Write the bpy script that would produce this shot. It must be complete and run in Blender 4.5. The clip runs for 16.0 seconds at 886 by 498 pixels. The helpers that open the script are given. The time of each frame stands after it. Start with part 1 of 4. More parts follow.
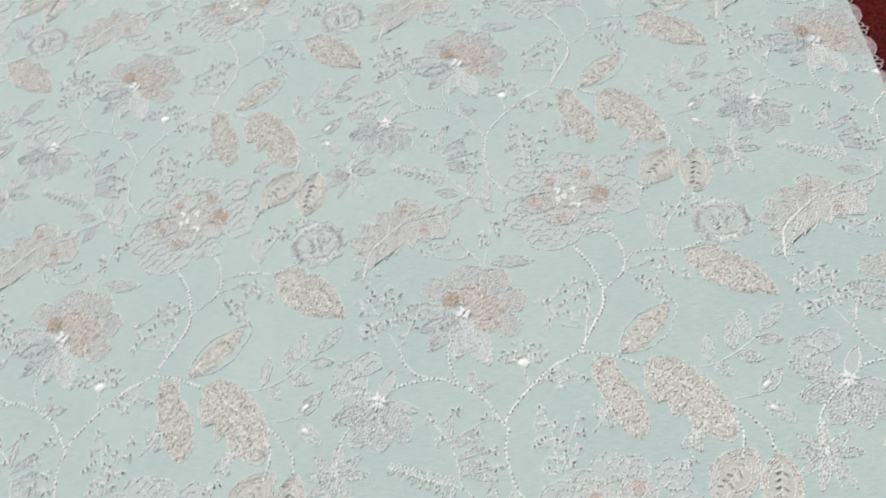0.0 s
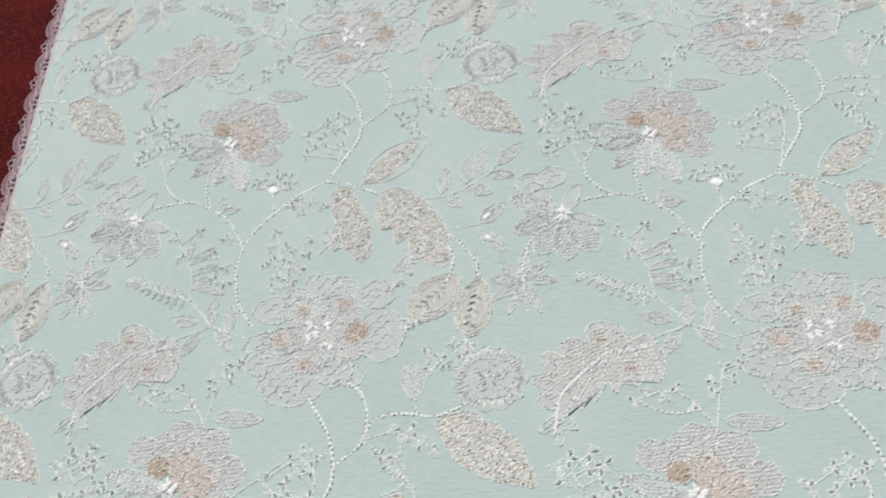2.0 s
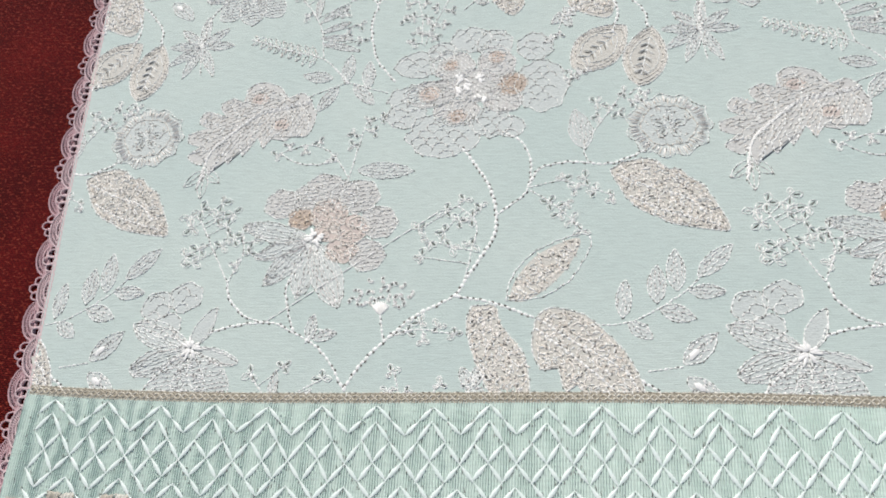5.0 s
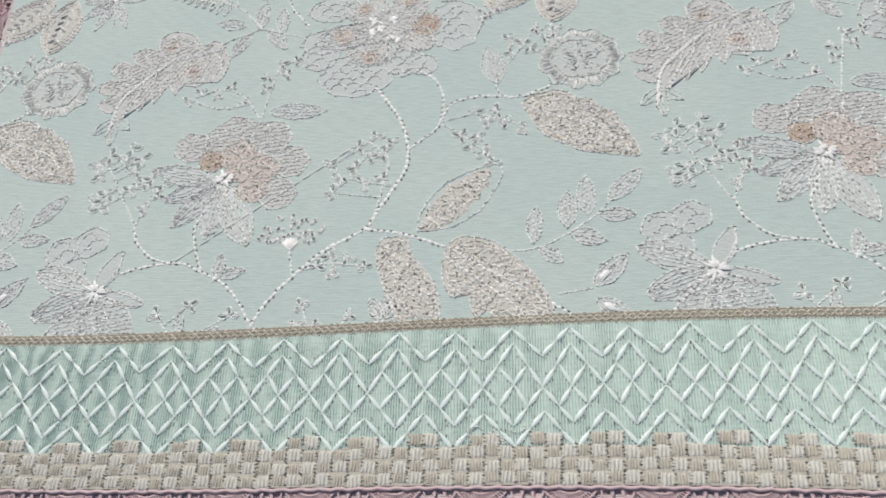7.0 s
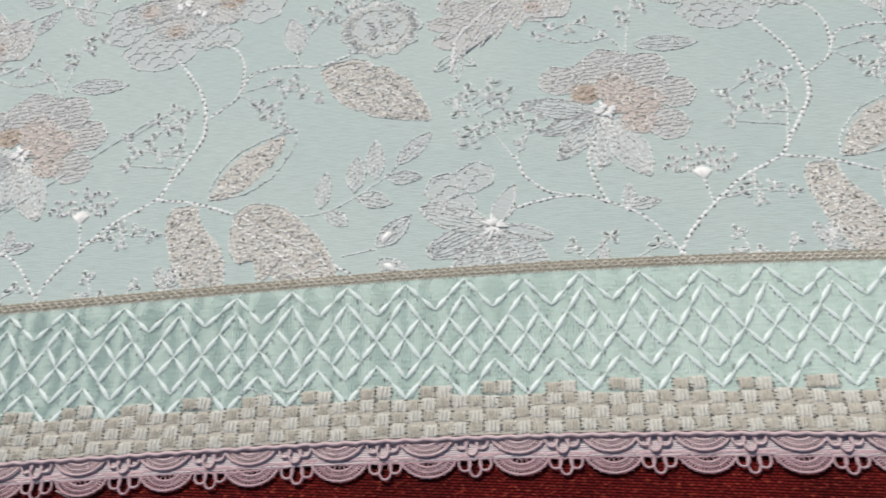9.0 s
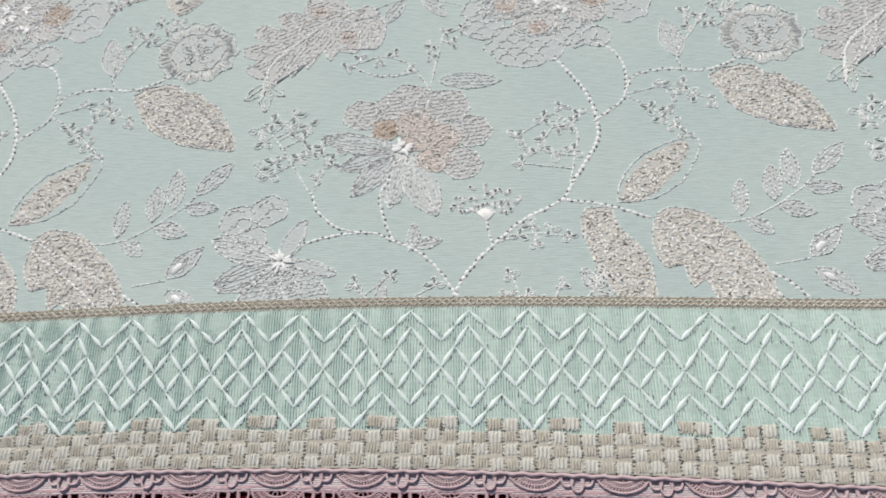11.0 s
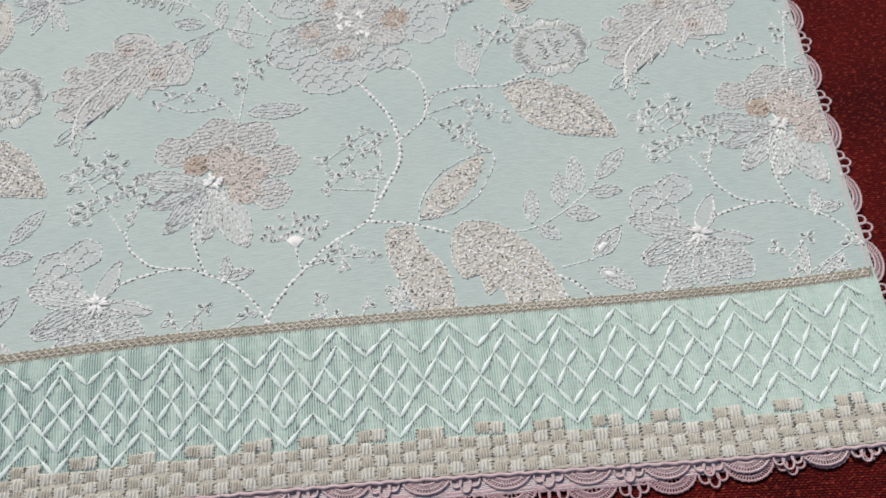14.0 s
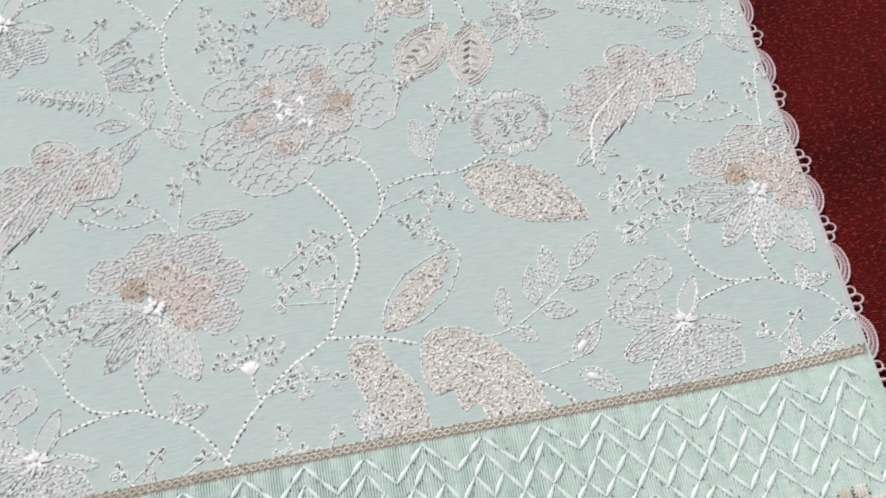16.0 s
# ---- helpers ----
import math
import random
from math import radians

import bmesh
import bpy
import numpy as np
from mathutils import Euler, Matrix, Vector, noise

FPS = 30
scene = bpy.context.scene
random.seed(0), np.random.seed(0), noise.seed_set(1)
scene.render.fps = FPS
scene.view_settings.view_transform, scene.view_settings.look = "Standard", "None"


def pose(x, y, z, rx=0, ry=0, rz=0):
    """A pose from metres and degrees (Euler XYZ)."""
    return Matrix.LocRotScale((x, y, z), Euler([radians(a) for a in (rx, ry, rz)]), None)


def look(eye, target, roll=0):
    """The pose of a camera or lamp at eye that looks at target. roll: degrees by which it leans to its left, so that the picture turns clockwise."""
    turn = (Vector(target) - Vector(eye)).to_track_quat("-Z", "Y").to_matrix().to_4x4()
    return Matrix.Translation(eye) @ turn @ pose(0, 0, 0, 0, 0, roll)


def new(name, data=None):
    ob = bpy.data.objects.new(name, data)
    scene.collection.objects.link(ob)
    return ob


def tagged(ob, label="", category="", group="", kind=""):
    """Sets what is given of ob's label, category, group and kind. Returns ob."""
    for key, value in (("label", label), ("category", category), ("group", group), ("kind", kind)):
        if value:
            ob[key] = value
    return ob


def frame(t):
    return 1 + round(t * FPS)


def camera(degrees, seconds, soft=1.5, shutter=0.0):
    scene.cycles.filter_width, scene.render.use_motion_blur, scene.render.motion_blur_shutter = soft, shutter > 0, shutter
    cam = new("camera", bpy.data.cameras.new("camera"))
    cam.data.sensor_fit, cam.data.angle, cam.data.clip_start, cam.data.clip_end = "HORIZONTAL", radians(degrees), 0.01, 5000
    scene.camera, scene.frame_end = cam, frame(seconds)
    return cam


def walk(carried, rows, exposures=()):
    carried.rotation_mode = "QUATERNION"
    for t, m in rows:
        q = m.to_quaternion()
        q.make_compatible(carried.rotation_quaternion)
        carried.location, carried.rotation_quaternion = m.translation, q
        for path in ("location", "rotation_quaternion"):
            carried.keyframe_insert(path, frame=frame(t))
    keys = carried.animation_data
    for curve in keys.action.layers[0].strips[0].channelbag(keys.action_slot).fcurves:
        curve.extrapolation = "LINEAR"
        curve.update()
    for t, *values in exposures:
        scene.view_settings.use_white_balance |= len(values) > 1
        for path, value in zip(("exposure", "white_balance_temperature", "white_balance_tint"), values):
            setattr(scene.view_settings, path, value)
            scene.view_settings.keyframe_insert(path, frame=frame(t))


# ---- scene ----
cam = camera(64.6, 16.0, soft=1.8, shutter=0.5)
PATH = [
    (0, (0.235, 0.091, 0.352), (0.077, 1.064, -1.389), -12.8),
    (0.5, (0.225, 0.072, 0.347), (0.019, 1.023, -1.4), -13.8),
    (1, (0.209, 0.067, 0.342), (-0.018, 0.976, -1.425), -14.7),
    (1.5, (0.177, 0.05, 0.336), (-0.058, 0.906, -1.456), -15.2),
    (2, (0.148, 0.036, 0.323), (-0.092, 0.851, -1.488), -16.0),
    (2.5, (0.123, 0.023, 0.321), (-0.138, 0.824, -1.493), -16.1),
    (3, (0.097, 0.008, 0.311), (-0.153, 0.737, -1.534), -17.1),
    (3.5, (0.072, -0.009, 0.299), (-0.195, 0.72, -1.544), -18.9),
    (4, (0.059, -0.024, 0.285), (-0.198, 0.681, -1.569), -18.6),
    (4.2, (0.064, -0.028, 0.278), (-0.216, 0.669, -1.576), -19.9),
    (6.3, (0.086, -0.068, 0.251), (-0.156, 0.706, -1.578), -16.4),
    (6.5, (0.091, -0.07, 0.246), (-0.137, 0.701, -1.585), -15.7),
    (7, (0.103, -0.075, 0.243), (-0.12, 0.709, -1.583), -16.0),
    (7.5, (0.117, -0.078, 0.241), (-0.089, 0.702, -1.589), -15.8),
    (8, (0.133, -0.078, 0.239), (-0.063, 0.72, -1.584), -16.0),
    (8.5, (0.15, -0.082, 0.236), (-0.002, 0.721, -1.59), -12.8),
    (9, (0.17, -0.09, 0.232), (0.038, 0.708, -1.597), -11.8),
    (9.5, (0.191, -0.088, 0.237), (0.092, 0.699, -1.599), -10.3),
    (10, (0.213, -0.09, 0.241), (0.09, 0.666, -1.606), -10.3),
    (10.2, (0.226, -0.086, 0.242), (0.095, 0.666, -1.607), -10.2),
    (12.3, (0.257, -0.065, 0.252), (0.331, 0.563, -1.645), 3.1),
    (12.5, (0.264, -0.066, 0.254), (0.351, 0.571, -1.64), 3.8),
    (13, (0.282, -0.067, 0.258), (0.369, 0.575, -1.635), 2.4),
    (13.5, (0.292, -0.063, 0.261), (0.37, 0.57, -1.634), 0.7),
    (14, (0.297, -0.062, 0.264), (0.374, 0.571, -1.632), 0.3),
    (14.5, (0.299, -0.056, 0.263), (0.381, 0.568, -1.635), 0.7),
    (15, (0.305, -0.039, 0.263), (0.423, 0.547, -1.646), 2.5),
    (15.5, (0.305, -0.022, 0.261), (0.428, 0.549, -1.652), 1.9),
    (16, (0.309, -0.007, 0.259), (0.448, 0.539, -1.66), 2.6),
]
walk(cam, [(t, look(eye, target, roll)) for t, eye, target, roll in PATH],
     [(0, 0.15, 6550, 7), (2.2, 0.14, 6550, 7), (3, 0.26, 6600, 9), (4.2, 0.32, 6600, 10), (6.5, 0.04, 6600, 9.5), (9.5, 0.05, 6600, 9.5), (14.5, -0.01, 6600, 10.5), (16, 0.17, 6600, 11)])

# ---- daylight: a soft sky and a broad sun from beyond the far end of the cloth ----
world = bpy.data.worlds.new("sky")
scene.world = world
world.use_nodes = True
wn = world.node_tree.nodes
sky = wn.new("ShaderNodeTexSky")
sky.sky_type, sky.sun_disc = "NISHITA", False
SUN_ELEVATION, SUN_TURN = radians(46), radians(-24)
sky.sun_elevation, sky.sun_rotation = SUN_ELEVATION, SUN_TURN
wn["Background"].inputs["Strength"].default_value = 0.060
world.node_tree.links.new(sky.outputs["Color"], wn["Background"].inputs["Color"])
sun_data = bpy.data.lights.new("sun", "SUN")
sun_data.energy, sun_data.angle, sun_data.color = 3.3, radians(8), (1.0, 0.95, 0.895)
sun = new("sun", sun_data)
sun_from = Vector((math.sin(SUN_TURN) * math.cos(SUN_ELEVATION), math.cos(SUN_TURN) * math.cos(SUN_ELEVATION), math.sin(SUN_ELEVATION)))
sun.matrix_world = look(sun_from * 3, (0, 0, 0))


# ---- materials ----
def node_material(name, rough, sheen=0.0):
    mat = bpy.data.materials.new(name)
    mat.use_nodes = True
    tree = mat.node_tree
    bsdf = tree.nodes["Principled BSDF"]
    bsdf.inputs["Roughness"].default_value = rough
    bsdf.inputs["Sheen Weight"].default_value = sheen
    bsdf.inputs["Specular IOR Level"].default_value = 0.3
    return mat, tree, bsdf


def add(tree, kind, **values):
    node = tree.nodes.new(kind)
    for key, value in values.items():
        node.inputs[key.replace("_", " ")].default_value = value
    return node


def ramp(tree, source, stops):
    node = tree.nodes.new("ShaderNodeValToRGB")
    while len(node.color_ramp.elements) < len(stops):
        node.color_ramp.elements.new(0.5)
    for element, (at, colour) in zip(node.color_ramp.elements, stops):
        element.position, element.color = at, (*colour, 1)
    tree.links.new(source, node.inputs[0])
    return node.outputs[0]


def mixed(tree, factor, a, b, blend="MIX"):
    node = tree.nodes.new("ShaderNodeMix")
    node.data_type, node.blend_type = "RGBA", blend
    for socket, value in ((node.inputs[0], factor), (node.inputs[6], a), (node.inputs[7], b)):
        if isinstance(value, (int, float)):
            socket.default_value = value
        elif isinstance(value, tuple):
            socket.default_value = (*value, 1)
        else:
            tree.links.new(value, socket)
    return node.outputs[2]


def scaled_place(tree, scale, turn=0.0):
    place = tree.nodes.new("ShaderNodeNewGeometry")
    mapping = tree.nodes.new("ShaderNodeMapping")
    mapping.inputs["Scale"].default_value = scale
    mapping.inputs["Rotation"].default_value = (0, 0, turn)
    tree.links.new(place.outputs["Position"], mapping.inputs["Vector"])
    return mapping.outputs[0]


def noise_at(tree, vector, scale, detail=3.0):
    node = add(tree, "ShaderNodeTexNoise", Scale=scale, Detail=detail)
    tree.links.new(vector, node.inputs["Vector"])
    return node.outputs["Fac"]


def bumped(tree, bsdf, height, strength, distance):
    node = add(tree, "ShaderNodeBump", Strength=strength, Distance=distance)
    tree.links.new(height, node.inputs["Height"])
    tree.links.new(node.outputs[0], bsdf.inputs["Normal"])


def cloth_material(name, colour, deeper, upright=False, strength=0.35):
    """Fine woven cotton: thread lines a little under a millimetre apart, slubs and faint cloudy tints."""
    mat, tree, bsdf = node_material(name, 0.75, 0.15)
    flat = scaled_place(tree, (1, 1, 1))
    cloud = noise_at(tree, flat, 14, 4)
    slub = noise_at(tree, scaled_place(tree, (160, 1300, 1)), 1.0, 3)
    cross = noise_at(tree, scaled_place(tree, (900, 900, 1)), 1.0, 1)
    tint = ramp(tree, cloud, [(0.35, deeper), (0.65, colour)])
    thread = ramp(tree, slub, [(0.3, (0.86, 0.86, 0.86)), (0.6, (1, 1, 1))])
    tree.links.new(mixed(tree, 0.8, tint, thread, "MULTIPLY"), bsdf.inputs["Base Color"])
    both = tree.nodes.new("ShaderNodeMath")
    both.operation = "ADD"
    tree.links.new(slub, both.inputs[0])
    tree.links.new(cross, both.inputs[1])
    rows = tree.nodes.new("ShaderNodeTexWave")
    rows.bands_direction = "X" if upright else "Y"
    for key, value in (("Scale", 349.0 if upright else 480.0), ("Distortion", 3.0), ("Detail", 2.0), ("Detail Scale", 0.35)):
        rows.inputs[key].default_value = value
    tree.links.new(flat, rows.inputs["Vector"])
    total = tree.nodes.new("ShaderNodeMath")
    total.operation = "MULTIPLY_ADD"
    total.inputs[1].default_value = 1.3 if upright else 0.4
    tree.links.new(rows.outputs["Fac"], total.inputs[0])
    tree.links.new(both.outputs[0], total.inputs[2])
    bumped(tree, bsdf, total.outputs[0], strength, 0.0006)
    return mat


def thread_material(name, stops, rough=0.5, sheen=0.2):
    """Twisted embroidery thread; each stitch takes a shade of its own."""
    mat, tree, bsdf = node_material(name, rough, sheen)
    geometry = tree.nodes.new("ShaderNodeNewGeometry")
    patchy = noise_at(tree, scaled_place(tree, (1, 1, 1)), 650, 0)
    spread = add(tree, "ShaderNodeMapRange", From_Min=0.28, From_Max=0.72)
    tree.links.new(patchy, spread.inputs["Value"])
    blend = tree.nodes.new("ShaderNodeMath")
    blend.operation = "MULTIPLY_ADD"
    blend.inputs[1].default_value, blend.use_clamp = 0.45, True
    tree.links.new(geometry.outputs["Random Per Island"], blend.inputs[0])
    half = tree.nodes.new("ShaderNodeMath")
    half.operation = "MULTIPLY"
    half.inputs[1].default_value = 0.55
    tree.links.new(spread.outputs[0], half.inputs[0])
    tree.links.new(half.outputs[0], blend.inputs[2])
    shade = ramp(tree, blend.outputs[0], stops)
    fuzz = noise_at(tree, scaled_place(tree, (1, 1, 1)), 2500, 2)
    fibre = ramp(tree, fuzz, [(0.3, (0.88, 0.88, 0.88)), (0.7, (1, 1, 1))])
    tree.links.new(mixed(tree, 1.0, shade, fibre, "MULTIPLY"), bsdf.inputs["Base Color"])
    bumped(tree, bsdf, fuzz, 0.3, 0.0003)
    return mat


AQUA = cloth_material("aqua_cotton", (0.545, 0.630, 0.590), (0.505, 0.60, 0.567), strength=0.24)
BAND = cloth_material("ribbed_aqua_band", (0.56, 0.685, 0.63), (0.525, 0.655, 0.60), True, 0.4)
BACKING = cloth_material("white_lining", (0.70, 0.61, 0.61), (0.60, 0.51, 0.52), strength=0.7)
THREAD = thread_material("floral_thread", [(0.0, (0.46, 0.43, 0.41)), (0.25, (0.70, 0.67, 0.65)), (0.55, (0.86, 0.85, 0.83)), (1.0, (0.94, 0.94, 0.93))], 0.4)
LEAFY = thread_material("leaf_thread", [(0.0, (0.58, 0.52, 0.45)), (0.25, (0.74, 0.69, 0.62)), (0.55, (0.86, 0.82, 0.76)), (1.0, (0.94, 0.92, 0.88))], 0.4)
# dark stitches that paint the shade between threads; also one real dark thread end
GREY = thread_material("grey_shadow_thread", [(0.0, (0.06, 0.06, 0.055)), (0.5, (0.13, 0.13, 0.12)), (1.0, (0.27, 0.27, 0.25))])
STEM = thread_material("stem_thread", [(0.0, (0.70, 0.72, 0.69)), (0.3, (0.86, 0.88, 0.85)), (1.0, (0.94, 0.95, 0.94))], 0.4)
WHITE = thread_material("white_thread", [(0.0, (0.86, 0.86, 0.83)), (1.0, (0.95, 0.95, 0.93))], 0.35)
TAN = thread_material("tan_thread", [(0.0, (0.36, 0.26, 0.18)), (0.3, (0.56, 0.43, 0.32)), (0.65, (0.72, 0.60, 0.48)), (1.0, (0.86, 0.78, 0.68))])
GOLD = thread_material("beige_cord_thread", [(0.0, (0.42, 0.38, 0.30)), (0.4, (0.63, 0.59, 0.50)), (1.0, (0.82, 0.79, 0.71))])
SATIN = thread_material("satin_white_thread", [(0.0, (0.72, 0.85, 0.80)), (1.0, (0.86, 0.93, 0.90))], 0.3, 0.3)
LACE = thread_material("pink_lace_thread", [(0.0, (0.50, 0.31, 0.34)), (1.0, (0.64, 0.45, 0.47))], 0.7)
LACE_PALE = thread_material("pale_lace_thread", [(0.0, (0.60, 0.43, 0.45)), (1.0, (0.74, 0.59, 0.59))], 0.7)


def underlay_material(name, colour, deeper, grain=(700, 1500, 1)):
    mat, tree, bsdf = node_material(name, 0.7, 0.2)
    grain = noise_at(tree, scaled_place(tree, grain), 1.0, 3)
    tree.links.new(ramp(tree, grain, [(0.35, deeper), (0.65, colour)]), bsdf.inputs["Base Color"])
    bumped(tree, bsdf, grain, 0.6, 0.0005)
    return mat


PALE_FILL = underlay_material("lilac_fill", (0.58, 0.625, 0.605), (0.52, 0.565, 0.545))
PINK_FILL = underlay_material("blush_fill", (0.605, 0.61, 0.585), (0.535, 0.54, 0.515))
BEIGE_FILL = underlay_material("beige_fill", (0.61, 0.60, 0.55), (0.53, 0.52, 0.47))
BLUSH_FILL = underlay_material("warm_blush_fill", (0.63, 0.555, 0.51), (0.55, 0.475, 0.43))
TAN_FILL = underlay_material("tan_fill", (0.54, 0.455, 0.385), (0.43, 0.355, 0.295))
CHECK_TAN = underlay_material("tan_check", (0.59, 0.555, 0.475), (0.46, 0.43, 0.36), (1500, 380, 1))
TAPE = underlay_material("braid_tape", (0.38, 0.35, 0.28), (0.22, 0.20, 0.155))
CHECK_CREAM = underlay_material("cream_check", (0.70, 0.685, 0.615), (0.55, 0.535, 0.47), (1500, 380, 1))


def red_cloth_material():
    """Dark red upholstery weave: staggered short floats with orange flecks and cloudy wear."""
    mat, tree, bsdf = node_material("red_weave", 0.85, 0.0)
    place = scaled_place(tree, (1, 1, 1), radians(4))
    brick = add(tree, "ShaderNodeTexBrick", Scale=1.0, Mortar_Size=0.00030, Mortar_Smooth=1.0, Brick_Width=0.0019, Row_Height=0.0009)
    brick.inputs["Color1"].default_value = (0.21, 0.013, 0.012, 1)
    brick.inputs["Color2"].default_value = (0.125, 0.0075, 0.0075, 1)
    brick.inputs["Mortar"].default_value = (0.048, 0.003, 0.0037, 1)
    tree.links.new(place, brick.inputs["Vector"])
    fleck = noise_at(tree, scaled_place(tree, (520, 1000, 1), radians(4)), 1.0, 2)
    spots = ramp(tree, fleck, [(0.56, (0, 0, 0)), (0.70, (1, 1, 1))])
    cloud = ramp(tree, noise_at(tree, place, 22, 4), [(0.3, (0.62, 0.62, 0.62)), (0.7, (1.25, 1.15, 1.1))])
    base = mixed(tree, 1.0, brick.outputs["Color"], cloud, "MULTIPLY")
    tree.links.new(mixed(tree, spots, base, (0.36, 0.055, 0.032)), bsdf.inputs["Base Color"])
    high = tree.nodes.new("ShaderNodeMath")
    high.operation = "SUBTRACT"
    tree.links.new(fleck, high.inputs[0])
    tree.links.new(brick.outputs["Fac"], high.inputs[1])
    bumped(tree, bsdf, high.outputs[0], 0.9, 0.0010)
    bsdf.inputs["Specular IOR Level"].default_value = 0.12
    return mat


RED = red_cloth_material()

# ---- plan of the cloth, in metres: the braid's line, the hem and the two long edges ----
FAR_END = 0.80


def braid_y(x):
    """The braid bows gently away from the hem about its middle."""
    a = x * 10
    return (-3.2204 + a * (3.5639 + a * (0.8909 + a * (-0.8769 + a * (0.0824 + a * 0.0064))))) / 1000


def band_depth(x):
    """The border widens a little from end to end."""
    return 0.0553 + 0.0115 * x + 0.012 * x * x


def left_x(y):
    return -0.1315 - 0.075 * y + 0.06 * y * y


def right_x(y):
    return 0.4755 + 0.003 * y


def on_cloth(p):
    x, y = p[:, 0], p[:, 1]
    return (y > braid_y(x) + 0.0010) & (x > left_x(y) + 0.0008) & (x < right_x(y) - 0.0008) & (y < FAR_END - 0.002)


def warp(u, v):
    """From the printed repeat (millimetres) to the cloth as it lies, slightly sheared and stretched."""
    a, b = u / 100, v / 100
    x = -17.9 + 99.88 * a - 2.54 * b + 0.19 * a * a - 0.92 * a * b + 1.24 * b * b
    y = 63.2 + 1.59 * a + 99.36 * b - 0.23 * a * a - 1.33 * a * b + 0.43 * b * b
    return Vector((x / 1000, y / 1000, 0))


def laid(u, v):
    """The pose at which a piece of the repeat, drawn about (u, v), lies on the cloth."""
    at = warp(u, v)
    ex, ey = (warp(u + 5, v) - at) / 0.005, (warp(u, v + 5) - at) / 0.005
    return Matrix.Translation(at) @ Matrix.Rotation(math.atan2(ex.y, ex.x), 4, "Z") @ Matrix.Diagonal((ex.length, ey.length, 1, 1))


# ---- the sewing kit ----
rng = np.random.default_rng(7)


def mesh_of(name, verts, faces, materials, index=None, smooth=True):
    me = bpy.data.meshes.new(name)
    me.from_pydata(verts, [], faces)
    for material in materials:
        me.materials.append(material)
    if index is not None:
        me.polygons.foreach_set("material_index", np.asarray(index, dtype=np.int32))
    me.polygons.foreach_set("use_smooth", np.full(len(me.polygons), smooth))
    me.update()
    return me


def resampled(points, step):
    p = np.asarray(points, float)
    seg = np.hypot(*(p[1:] - p[:-1]).T)
    run = np.concatenate([[0], np.cumsum(seg)])
    s = np.linspace(0, run[-1], max(2, int(round(run[-1] / step)) + 1))
    return np.stack([np.interp(s, run, p[:, 0]), np.interp(s, run, p[:, 1])], 1)


def smooth_line(points, n=10):
    """A Catmull-Rom line through a few points."""
    p = np.asarray(points, float)
    if len(p) < 3:
        return p
    p = np.vstack([2 * p[0] - p[1], p, 2 * p[-1] - p[-2]])
    out = []
    for a, b, c, d in zip(p[:-3], p[1:-2], p[2:-1], p[3:]):
        for t in np.linspace(0, 1, n, endpoint=False):
            out.append(0.5 * (2 * b + (c - a) * t + (2 * a - 5 * b + 4 * c - d) * t * t + (3 * b - a - 3 * c + d) * t ** 3))
    return np.vstack([out, p[-2]])


def within(poly, p):
    inside = np.zeros(len(p), bool)
    for (x0, y0), (x1, y1) in zip(poly, np.roll(poly, -1, 0)):
        cross = (y0 > p[:, 1]) != (y1 > p[:, 1])
        inside ^= cross & (p[:, 0] < (x1 - x0) * (p[:, 1] - y0) / (y1 - y0 + 1e-12) + x0)
    return inside


